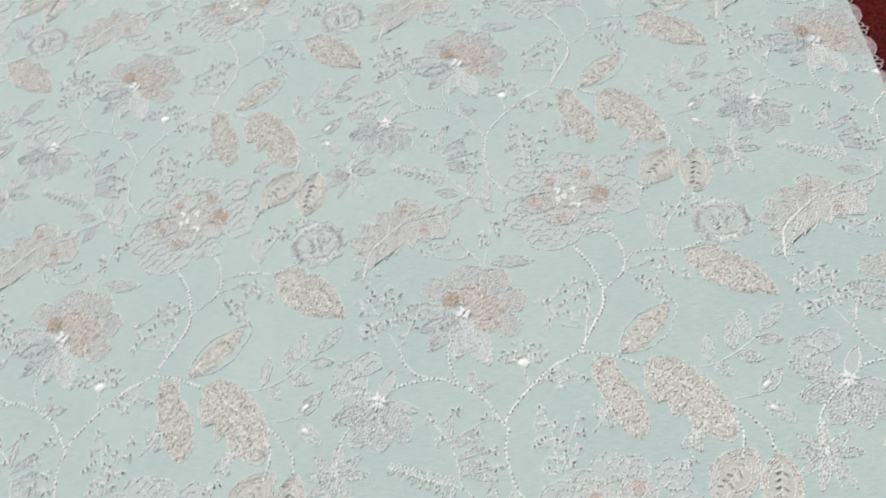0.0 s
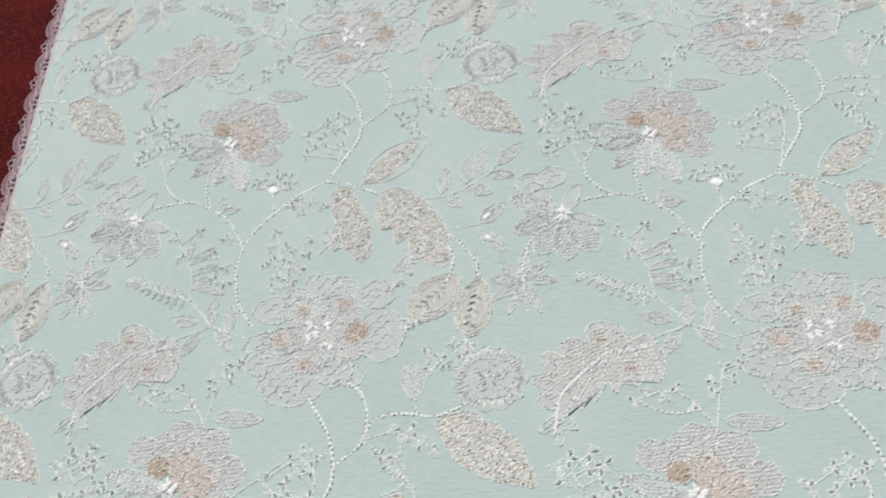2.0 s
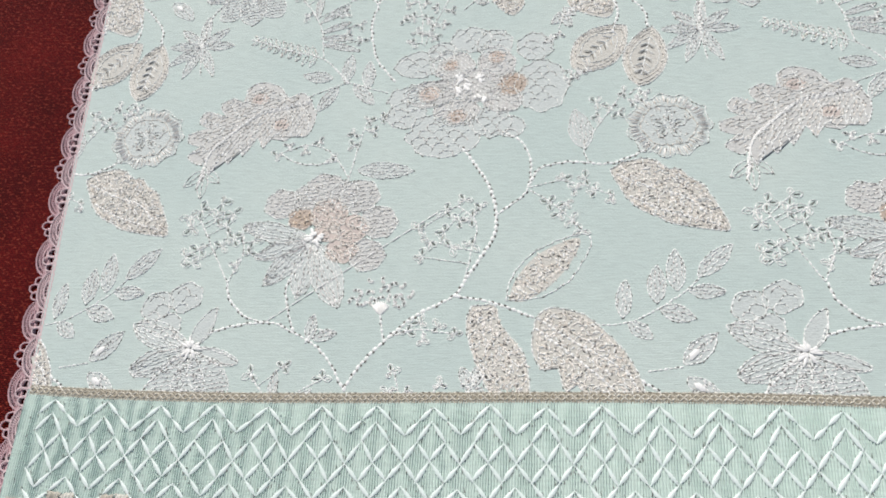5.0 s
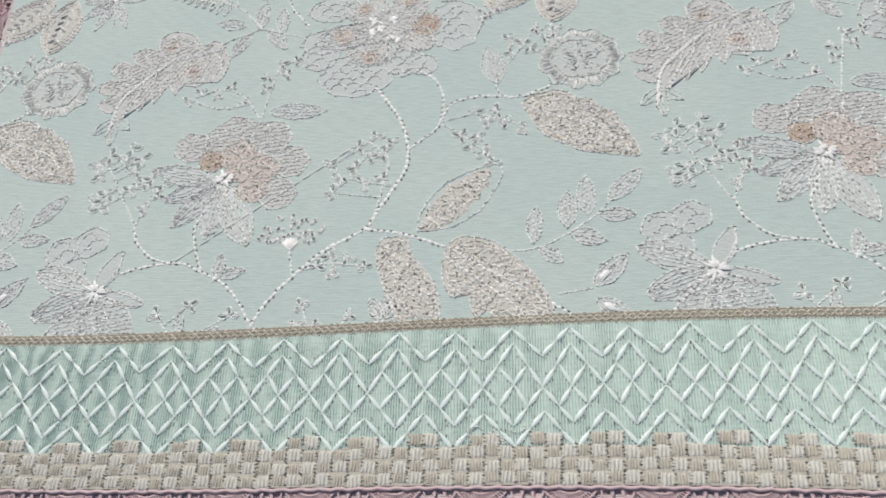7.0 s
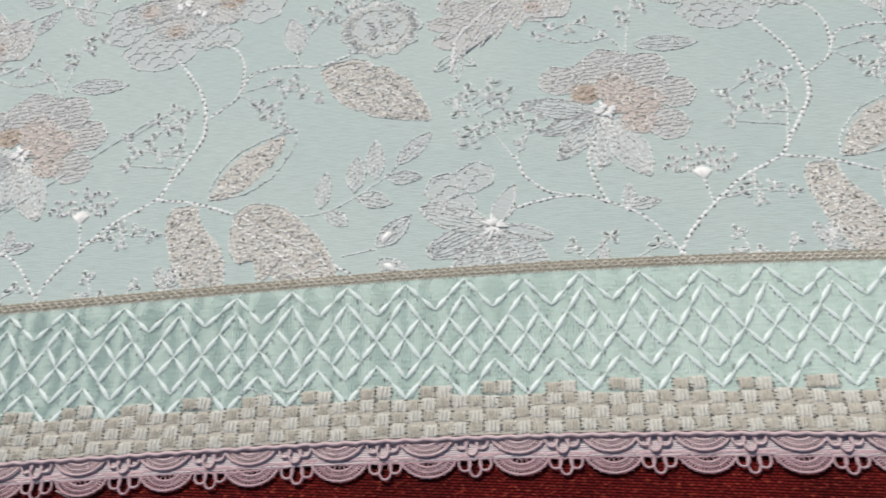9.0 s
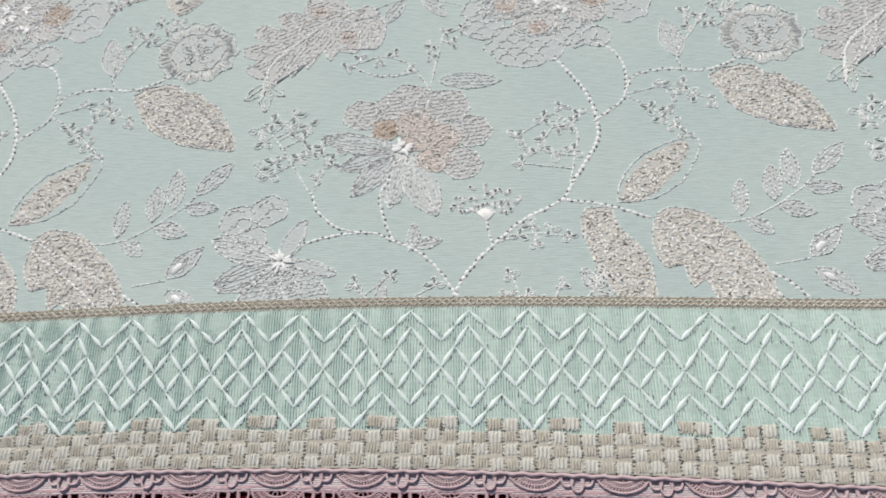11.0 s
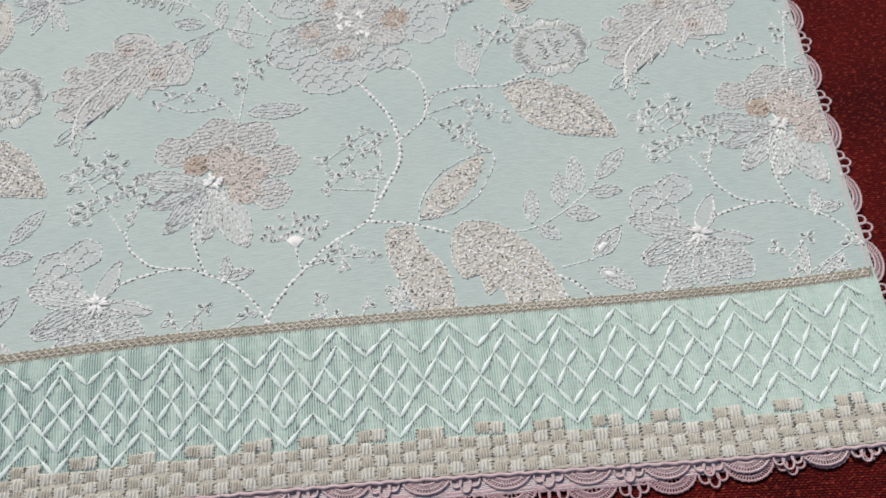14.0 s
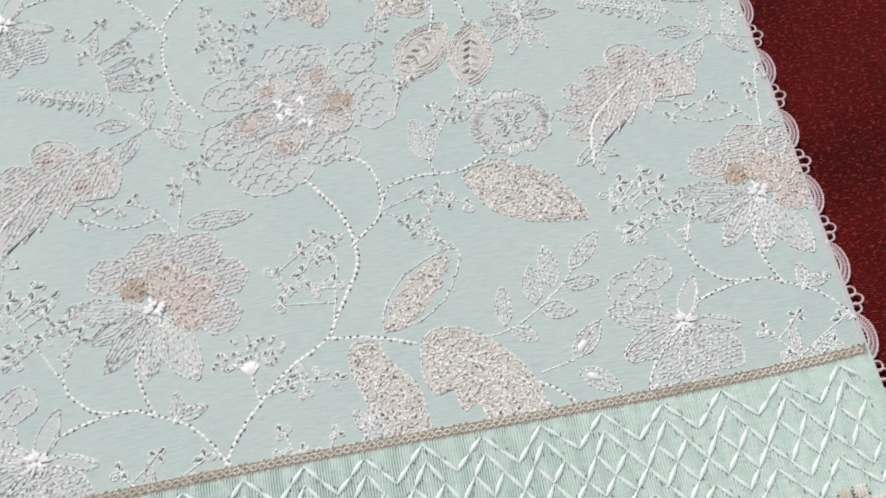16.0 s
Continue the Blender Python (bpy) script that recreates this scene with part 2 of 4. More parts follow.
class Sewn:
    """Stitches and padded fills of one embroidered piece, in millimetres about its own middle."""

    def __init__(self, name, label=""):
        self.name, self.label, self.rows, self.pads, self.kids, self.cache = name, label, [], [], [], None

    def stitch(self, a, b, width, material, rise=0.32, base=0.05):
        self.rows.append((a[0], a[1], b[0], b[1], width, rise, base, material))

    def chain(self, line, step, width, material, skew=0.12, gap=0.1, closed=False, rise=0.42, dark=0.5):
        line = np.asarray(line, float)
        if closed:
            line = np.vstack([line, line[:1]])
        p = resampled(line, step)
        p[1:-1] += rng.normal(0, skew * step * 0.35, p[1:-1].shape)
        for a, b in zip(p[:-1], p[1:]):
            self.stitch(a, b, width * rng.uniform(0.8, 1.2), material, rise)
            # a dark stitch alongside paints the thread's own shadow
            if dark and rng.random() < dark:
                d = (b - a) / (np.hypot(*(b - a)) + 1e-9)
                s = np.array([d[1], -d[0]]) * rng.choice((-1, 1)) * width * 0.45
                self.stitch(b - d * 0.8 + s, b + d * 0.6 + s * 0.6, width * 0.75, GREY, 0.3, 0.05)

    def fill(self, poly, spacing, width, material, way=None, spread=0.5, length=2.0, keep=1.0, base=0.10, dark=0.40):
        """Short stitches scattered over an outline; way gives their direction at a place."""
        poly = np.asarray(poly, float)
        low, high = poly.min(0), poly.max(0)
        grid = np.stack(np.meshgrid(np.arange(low[0], high[0], spacing), np.arange(low[1], high[1], spacing)), -1).reshape(-1, 2)
        grid = grid + rng.uniform(-0.5, 0.5, grid.shape) * spacing
        grid = grid[within(poly, grid) & (rng.random(len(grid)) < keep)]
        for p in grid:
            angle = rng.uniform(0, math.pi) if way is None else way(p) + rng.normal(0, spread)
            half = np.array([math.cos(angle), math.sin(angle)]) * length * rng.uniform(0.35, 0.65)
            bend = np.array([-half[1], half[0]]) * rng.uniform(-0.7, 0.7)
            self.stitch(p - half, p + bend, width * rng.uniform(0.75, 1.25), material, 0.38, base)
            self.stitch(p + bend, p + half, width * rng.uniform(0.75, 1.25), material, 0.38, base)
            # short dark stitches for the shaded gaps in the filling
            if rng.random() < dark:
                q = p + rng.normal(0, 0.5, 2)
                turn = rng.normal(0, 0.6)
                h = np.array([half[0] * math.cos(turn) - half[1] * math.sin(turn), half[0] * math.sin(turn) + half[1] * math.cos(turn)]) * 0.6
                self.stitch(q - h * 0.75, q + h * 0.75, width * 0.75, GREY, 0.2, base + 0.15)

    def rows_of(self, poly, angle, pitch, step, width, material, dark=0.5):
        """Staggered rows of running stitch across an outline; dark ticks paint the shade of needle holes at the stitch
        ends.
        """
        poly = np.asarray(poly, float)
        middle, reach = poly.mean(0), np.ptp(poly, axis=0).max() * 0.75
        lines = np.arange(-reach, reach, pitch)
        spots = np.array([(x + (n % 2) * step / 2, y) for n, y in enumerate(lines) for x in np.arange(-reach, reach, step)])
        first = angle(middle) if callable(angle) else angle
        c, s = math.cos(first), math.sin(first)
        spots = middle + spots @ np.array([[c, s], [-s, c]]) + rng.normal(0, 0.22, spots.shape)
        for p in spots[within(poly, spots)]:
            a = (angle(p) if callable(angle) else angle) + rng.normal(0, 0.3)
            half = np.array([math.cos(a), math.sin(a)]) * step * 0.46
            self.stitch(p - half, p + half, width * rng.uniform(0.8, 1.25), material if rng.random() < 0.7 else STEM, 0.36, 0.08)
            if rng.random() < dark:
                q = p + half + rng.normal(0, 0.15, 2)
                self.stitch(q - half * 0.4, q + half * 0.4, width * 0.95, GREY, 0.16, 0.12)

    def pad(self, poly, material, height=0.35):
        self.pads.append((np.asarray(poly, float), material, height))

    def build(self):
        """Vertices, faces, materials and the island that each face belongs to."""
        if self.cache:
            return self.cache
        verts, faces, index, island, mats = [], [], [], [], []

        def slot(material):
            if material not in mats:
                mats.append(material)
            return mats.index(material)

        count, tied = 0, {}
        for poly, material, height in self.pads:
            middle, n, start, m = poly.mean(0), len(poly), len(verts), slot(material)
            for size, lift in ((1.0, 0.0), (0.88, 0.5), (0.55, 0.9)):
                verts += [(*(middle + (q - middle) * size), height * lift) for q in poly]
            verts.append((*middle, height))
            for ring in (0, 1):
                for k in range(n):
                    a, b = start + ring * n + k, start + ring * n + (k + 1) % n
                    faces.append((a, b, b + n, a + n))
            faces += [(start + 2 * n + k, start + 2 * n + (k + 1) % n, start + 3 * n) for k in range(n)]
            for face in faces[len(index):]:
                index.append(m), island.append(count)
                count += 1
        if poly_ccw_needed(faces, verts):
            faces = [f[::-1] for f in faces]
        for ax, ay, bx, by, width, rise, base, material in self.rows:
            start, m = len(verts), slot(material)
            dx, dy = bx - ax, by - ay
            size = math.hypot(dx, dy) or 1.0
            sx, sy = -dy / size * width / 2, dx / size * width / 2
            c0, c1 = (ax + dx * 0.25, ay + dy * 0.25), (ax + dx * 0.75, ay + dy * 0.75)
            ends = []
            for x, y in ((ax, ay), (bx, by)):
                key = (round(x, 2), round(y, 2), base)
                if key not in tied:
                    tied[key] = len(verts)
                    verts.append((x, y, base))
                ends.append(tied[key])
            start = len(verts)
            verts += [(c0[0] + sx, c0[1] + sy, base), (c1[0] + sx, c1[1] + sy, base),
                      (c0[0] - sx, c0[1] - sy, base), (c1[0] - sx, c1[1] - sy, base), (*c0, base + rise), (*c1, base + rise)]
            a, b, l0, l1, r0, r1, t0, t1 = *ends, *range(start, start + 6)
            faces += [(a, t0, l0), (a, r0, t0), (l0, t0, t1, l1), (r0, r1, t1, t0), (b, l1, t1), (b, t1, r1)]
            index += [m] * 6
            island += [count] * 6
            count += 1
        faces = [tuple(f) for f in faces]
        verts = np.array(verts, float).reshape(-1, 3) / 1000
        self.cache = verts, faces, np.array(index), np.array(island), mats, {}
        return self.cache


def poly_ccw_needed(faces, verts):
    if not faces:
        return False
    a, b, c = (np.array(verts[k][:2]) for k in faces[0][:3])
    return (b[0] - a[0]) * (c[1] - a[1]) - (b[1] - a[1]) * (c[0] - a[0]) < 0


def sew_on(piece, m, parent, under=None):
    """Lay a piece and its sub-pieces on the cloth, trimmed where the cloth ends."""
    verts, faces, index, island, mats, done = piece.build()
    ob = None
    if faces:
        place = np.array(m)
        flat = verts @ place[:3, :3].T + place[:3, 3]
        if "mids" not in done:
            sums, tally = np.zeros((island.max() + 1, 3)), np.zeros(island.max() + 1)
            centres = np.array([verts[list(f)].mean(0) for f in faces])
            np.add.at(sums, island, centres)
            np.add.at(tally, island, 1)
            done["mids"] = sums / tally[:, None]
        mids = done["mids"] @ place[:3, :3].T + place[:3, 3]
        keep = on_cloth(mids)
        if keep.all():
            if "mesh" not in done:
                done["mesh"] = mesh_of(piece.name, verts.tolist(), faces, mats, index)
            data = done["mesh"]
        elif keep.any():
            chosen = [n for n, k in enumerate(island) if keep[k]]
            used = sorted({v for n in chosen for v in faces[n]})
            turn = {v: k for k, v in enumerate(used)}
            data = mesh_of(piece.name, verts[used].tolist(), [tuple(turn[v] for v in faces[n]) for n in chosen], mats, index[chosen])
        else:
            data = None
        if data:
            ob = new(piece.name, data)
            ob.parent = under or parent
            ob.matrix_basis = Matrix() if under else m
            if piece.label:
                ob["label"] = piece.label
    for kid in piece.kids:
        sew_on(kid, m, parent, ob)
    return ob


# ---- outlines, in millimetres ----
def lens(base, tip, width, n=14, blunt=0.0, wave=0.0):
    """A leaf's outline from base to tip; blunt rounds the tip, wave frays the rim."""
    base, tip = np.asarray(base, float), np.asarray(tip, float)
    along = tip - base
    side = np.array([-along[1], along[0]]) / np.hypot(*along)
    t = np.linspace(0, 1, n)
    half = width / 2 * np.sin(np.pi * t ** (0.8 + 0.5 * blunt)) ** (0.85 - 0.3 * blunt) * (1 + wave * np.sin(t * 26))
    up = [base + along * a + side * h for a, h in zip(t, half)]
    down = [base + along * a - side * h for a, h in zip(t, half)][::-1]
    return np.array(up[:-1] + down[:-1])


def lobe(middle, rx, ry, turn=0.0, bumps=0, depth=0.0, n=26):
    a = np.linspace(0, 2 * np.pi, n, endpoint=False)
    r = 1 + depth * np.cos(a * bumps)
    x, y = rx * r * np.cos(a), ry * r * np.sin(a)
    c, s = math.cos(turn), math.sin(turn)
    return np.stack([middle[0] + x * c - y * s, middle[1] + x * s + y * c], 1)


def shrunk(poly, size):
    middle = poly.mean(0)
    return middle + (poly - middle) * size


def towards(base, tip):
    return math.atan2(tip[1] - base[1], tip[0] - base[0])


def radial(middle):
    return lambda p: math.atan2(p[1] - middle[1], p[0] - middle[0])


# ---- the pieces of the repeat: every function gives one piece drawn about `at` ----
def rel(at, *points):
    return [np.array((x - at[0], y - at[1]), float) for x, y in points]


def petal(outline, fill, angle, pitch=1.5, thread=THREAD, dark=0.55, step=2.3, rim=2):
    """One petal: a faint ground, a doubled rim and rows of running stitch."""
    p = Sewn("petal")
    p.pad(outline, fill, 0.04)
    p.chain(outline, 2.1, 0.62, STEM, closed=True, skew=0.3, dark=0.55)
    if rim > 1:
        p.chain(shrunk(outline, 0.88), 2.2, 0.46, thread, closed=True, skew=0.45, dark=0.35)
    p.rows_of(shrunk(outline, 0.8 if rim > 1 else 0.9), angle, pitch, step, 0.5, thread, dark)
    return p


def ruffle(outline):
    """A ruffled petal: small overlapping arcs like scales inside a wavy rim."""
    p = Sewn("petal")
    p.pad(outline, PALE_FILL, 0.04)
    p.chain(outline, 2.0, 0.62, STEM, closed=True, skew=0.5, dark=0.6)
    low, high = outline.min(0), outline.max(0)
    inner = shrunk(outline, 0.86)
    for n, y in enumerate(np.arange(low[1] + 1.5, high[1], 3.4)):
        for x in np.arange(low[0] + (n % 2) * 3.2, high[0], 6.4):
            first, r = rng.uniform(-0.3, 0.3), rng.uniform(2.7, 3.4)
            arc = np.array([(x + r * math.cos(first + a), y + r * 0.85 * math.sin(first + a)) for a in np.linspace(0.1, math.pi - 0.1, 5)])
            if within(inner, arc).mean() > 0.7:
                p.chain(arc, 2.0, 0.5, STEM if rng.random() < 0.55 else THREAD, skew=0.3, dark=0.6)
    return p


def lance(base, tip, width, lines=5, blunt=0.6, dark=0.38):
    """A lance petal whose lines of stitches run together at its foot."""
    p = Sewn("petal")
    outline = lens(base, tip, width, 14, blunt)
    p.pad(outline, PALE_FILL, 0.04)
    p.chain(outline, 2.1, 0.6, STEM, closed=True, skew=0.25, dark=0.55)
    b, t = np.asarray(base, float), np.asarray(tip, float)
    side = np.array([-(t - b)[1], (t - b)[0]]) / np.hypot(*(t - b))
    a = np.linspace(0.1, 0.94, 9)
    half = width / 2 * np.sin(np.pi * a ** (0.8 + 0.5 * blunt)) ** (0.85 - 0.3 * blunt)
    for s in np.linspace(-0.68, 0.68, lines):
        p.chain(b + np.outer(a, t - b) + np.outer(half * s, side), 2.3, 0.5, THREAD if rng.random() < 0.6 else STEM, skew=0.4, dark=dark)
    return p


def big_flower(at):
    f = Sewn("flower", "large ruffled flower sewn in blush and cream thread")
    for cx, cy, rx, ry, turn in ((-3, 27, 9, 7, 0), (8, 24, 8, 8, 0.3), (26, 22, 8, 7.5, 0.4), (29, 1, 11.5, 13.5, 0), (-26, 14, 12, 7, 0.1), (-31, -13, 9, 7, 0.2),
                                 (-28, -4, 12, 6.5, 0.1), (-13, -23, 17, 11.5, 0.1), (7, -17, 9, 8, 0), (16, -20, 6, 5, 0), (-16, 20, 7, 6, 0)):
        f.kids.append(ruffle(lobe((cx, cy), rx, ry, turn, 8, 0.06, 34)))
    for cx, cy, rx, ry, turn in ((-11, 13, 10, 8, 0), (9, 13, 8.5, 10, 0.2), (-8, -12, 11, 7, 0), (-20, -2, 13, 7, 0.2), (12, -6, 9, 7, 0), (0, 2, 12, 9, 0)):
        f.kids.append(petal(lobe((cx, cy), rx, ry, turn, 7, 0.05), PINK_FILL, radial((0, 3)), 1.7, rim=2, dark=0.4))
    for cx, cy, r, ground in ((16, 2, 7.0, TAN_FILL), (-8, -14, 4.4, BLUSH_FILL), (-12, 13, 3.6, BLUSH_FILL), (-21, -2, 5.0, BLUSH_FILL), (9, 17, 4.0, BLUSH_FILL)):
        pad = Sewn("petal_pad", "tan padded inner petal")
        outline = lobe((cx, cy), r, r * 0.82, 0.3)
        pad.pad(outline, ground, 0.12)
        for size, width in ((1.0, 0.6), (0.66, 0.6), (0.36, 0.6)):
            pad.chain(shrunk(outline, size), 1.6, width, TAN if size < 0.7 else LEAFY, closed=True, skew=0.4, dark=0.35)
        f.kids.append(pad)
    for cx, cy, n in ((2, 6, 7), (-7, -1, 7), (-3, 3, 6), (3, -4, 4), (-9, 5, 4)):
        for k in range(n):
            a = rng.uniform(0.5, 1.3) + rng.choice((0, 1.2))
            p = np.array([cx, cy]) + rng.normal(0, 1.3, 2)
            d = np.array([math.cos(a), math.sin(a)]) * rng.uniform(1.0, 2.2)
            f.stitch(p - d, p + d, rng.uniform(0.9, 1.5), WHITE, 0.35, 0.3)
    return f


def daisy(at):
    f = Sewn("flower", "daisy with a tan padded heart and lance petals")
    for cx, cy, rx, ry in ((-16, 16, 8, 7), (2, 23, 8.5, 7.5), (18, 19, 8.5, 8), (27, 7, 8, 7.5), (23, -8, 7.5, 7), (-6, 19, 5, 6), (11, 20, 6, 7)):
        f.kids.append(petal(lobe((cx, cy), rx, ry, 0, 7, 0.06), PINK_FILL, 0.12, 1.75, step=2.0, dark=0.6, rim=1))
    for cx, cy, rx, ry in ((5, 11, 8, 7), (15, 4, 7.5, 6.5), (-7, 9, 6, 5), (12, -6, 7, 5.5), (5, 3, 6, 5)):
        pad = Sewn("petal_pad", "tan padded heart of the daisy")
        outline = lobe((cx, cy), rx, ry, 0, 5, 0.06)
        pad.pad(outline, TAN_FILL if cx == -7 else BLUSH_FILL, 0.12)
        pad.chain(outline, 1.8, 0.6, LEAFY, closed=True, skew=0.4, dark=0.4)
        pad.fill(shrunk(outline, 0.85), 1.75, 0.55, TAN if cx < 0 else LEAFY, radial((0, 0)), 0.9, 2.8, 0.95, 0.14, dark=0.6)
        f.kids.append(pad)
    for tip, w, n in (((-33, 6), 9, 5), ((-26, -9), 8, 4), ((-20, -21), 9.5, 5), ((-5, -27), 10, 5), ((13, -31), 13, 7)):
        f.kids.append(lance((-1, -1), tip, w, n))
    for k in range(18):
        a = rng.uniform(0, 2 * math.pi)
        d = np.array([math.cos(a), math.sin(a)])
        f.stitch(d * 0.6, d * rng.uniform(2.4, 5.2), rng.uniform(0.9, 1.5), WHITE, 0.35, 0.6)
    return f


def star_flower(at):
    f = Sewn("flower", "open star flower in pale lilac-grey thread")
    for tip, w, n in (((-28, 7), 11, 6), ((-26, -13), 11, 6), ((20, -9), 6, 2)):
        f.kids.append(lance((-1, -3), tip, w, n, 0.8, dark=0.45))
    for tip, w in (((-15, -26), 14), ((1, -29), 14), ((16, -24), 14)):
        f.kids.append(petal(lens((-1, -5), tip, w, 14, 0.9), PALE_FILL, 0.15, 1.7, step=2.0, dark=0.6, rim=1))
    for cx, cy, r in ((-19, 15, 7), (-7, 19, 7.5), (-13, 7, 6)):
        f.kids.append(ruffle(lobe((cx, cy), r, r * 0.85, 0.4, 6, 0.05)))
    f.kids.append(lance((-1, -3), (8, 15), 7, 1, 0.0, dark=0.3))
    for k in range(20):
        a = rng.uniform(0, 2 * math.pi)
        d = np.array([math.cos(a), math.sin(a)])
        f.stitch(d * 0.5 + (-1, -3), d * rng.uniform(2.5, 6.0) + (-1, -3), rng.uniform(0.9, 1.5), WHITE, 0.35, 0.5)
    return f


def ring_flower(at):
    f = Sewn("flower", "round rosette with a fringed beige rim")
    middle = np.array([0, 3.5])
    f.pad(lobe(middle, 16.4, 14.6, 0, 11, 0.05, 66), PALE_FILL, 0.03)
    for k in range(96):
        a = 2 * math.pi * k / 96 + rng.uniform(-0.03, 0.03)
        out = 1 + 0.06 * math.cos(11 * a)
        d = np.array([math.cos(a) * 1.12, math.sin(a)])
        f.stitch(middle + d * rng.uniform(10.0, 11.5), middle + d * out * (14.2 + rng.uniform(-0.6, 0.9)), 0.5, STEM if k % 2 else LEAFY, 0.4, 0.1)
        if k % 5 == 0:
            f.stitch(middle + d * 11.4 + (0.35, 0.2), middle + d * 13.2 + (0.35, 0.2), 0.4, GREY, 0.2, 0.15)
    f.chain(lobe(middle, 17, 15.2, 0, 11, 0.06, 88), 1.9, 0.55, STEM, closed=True, skew=0.4)
    f.chain(lobe(middle, 11.3, 10, 0, 6, 0.04), 1.9, 0.5, LEAFY, closed=True, skew=0.5)
    f.fill(lobe(middle, 10, 9), 2.6, 0.5, LEAFY, None, 0.6, 2.2, 0.6, dark=0.5)
    heart = Sewn("heart", "small five-petalled heart of the rosette")
    for k in range(5):
        a = 2 * math.pi * k / 5 + 0.3
        d = np.array([math.cos(a), math.sin(a) * 0.92])
        outline = lens(middle + d * 1.2, middle + d * 7.6, 3.6, 9, 0.6)
        heart.chain(outline, 1.7, 0.55, STEM, closed=True, dark=0.5)
        heart.stitch(middle + d * 2.2, middle + d * 5.8, 0.6, GREY, 0.3)
    f.kids.append(heart)
    return f


def leaf(outline, ribs=(), fill=BEIGE_FILL, core=None):
    """A leaf of crossing, wandering stitches inside a frayed rim; core keeps the filling to a part of it."""
    f = Sewn("leaf", "pointed leaf densely filled with beige stitches")
    outline = resampled(smooth_line(outline + outline[:1], 6), 1.6)[:-1]
    core = outline if core is None else resampled(smooth_line(core + core[:1], 6), 1.6)[:-1]
    f.pad(core, fill, 0.05)
    f.chain(outline, 2.1, 0.6, STEM, closed=True, skew=0.3, dark=0.5)
    if core is outline:
        f.chain(shrunk(outline, 0.9), 2.0, 0.5, LEAFY, closed=True, skew=0.5, dark=0.4)
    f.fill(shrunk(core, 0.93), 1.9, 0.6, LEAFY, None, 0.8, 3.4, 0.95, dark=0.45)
    f.fill(shrunk(core, 0.9), 2.7, 0.5, STEM, None, 0.8, 3.0, 0.85, base=0.2, dark=0.0)
    for line in ribs:
        vein = Sewn("vein", "pale raised midrib")
        vein.chain(smooth_line(line), 2.3, 0.95, WHITE, rise=0.6, dark=0.5)
        f.kids.append(vein)
    return f


def round_leaf(base, tip, width):
    f = Sewn("leaf", "rounded leaf outlined in beige with a veined middle")
    outline = lens(base, tip, width, 18, 0.6)
    f.pad(outline, BEIGE_FILL, 0.04)
    for size in (1.0, 0.91, 0.80, 0.64):
        f.chain(shrunk(outline, size), 2.0, 0.52, STEM if size in (1.0, 0.64) else LEAFY, closed=True, skew=0.22, dark=0.4)
    vein = Sewn("vein", "feathered white vein")
    b, t = np.asarray(base, float), np.asarray(tip, float)
    d = (t - b) / np.hypot(*(t - b))
    s = np.array([-d[1], d[0]])
    vein.chain([b + (t - b) * 0.2, b + (t - b) * 0.8], 2.0, 0.6, STEM)
    for k in np.linspace(0.28, 0.72, 5):
        for side in (-1, 1):
            p = b + (t - b) * k
            vein.stitch(p, p + s * side * width * 0.19 + d * 2.4, 0.55, STEM, 0.4, 0.2)
            vein.stitch(p + d * 1.1, p + s * side * width * 0.16 + d * 3.2, 0.42, GREY if rng.random() < 0.5 else LEAFY, 0.3, 0.15)
    f.kids.append(vein)
    foot = Sewn("leaflet", "tuft of three short stitches at the tip")
    for turn in (-0.6, 0.0, 0.6):
        c, q = math.cos(turn), math.sin(turn)
        e = np.array([d[0] * c - d[1] * q, d[0] * q + d[1] * c])
        foot.chain([t + e * 0.5, t + e * 5.5], 2.4, 0.7, STEM, dark=0.6)
    f.kids.append(foot)
    return f


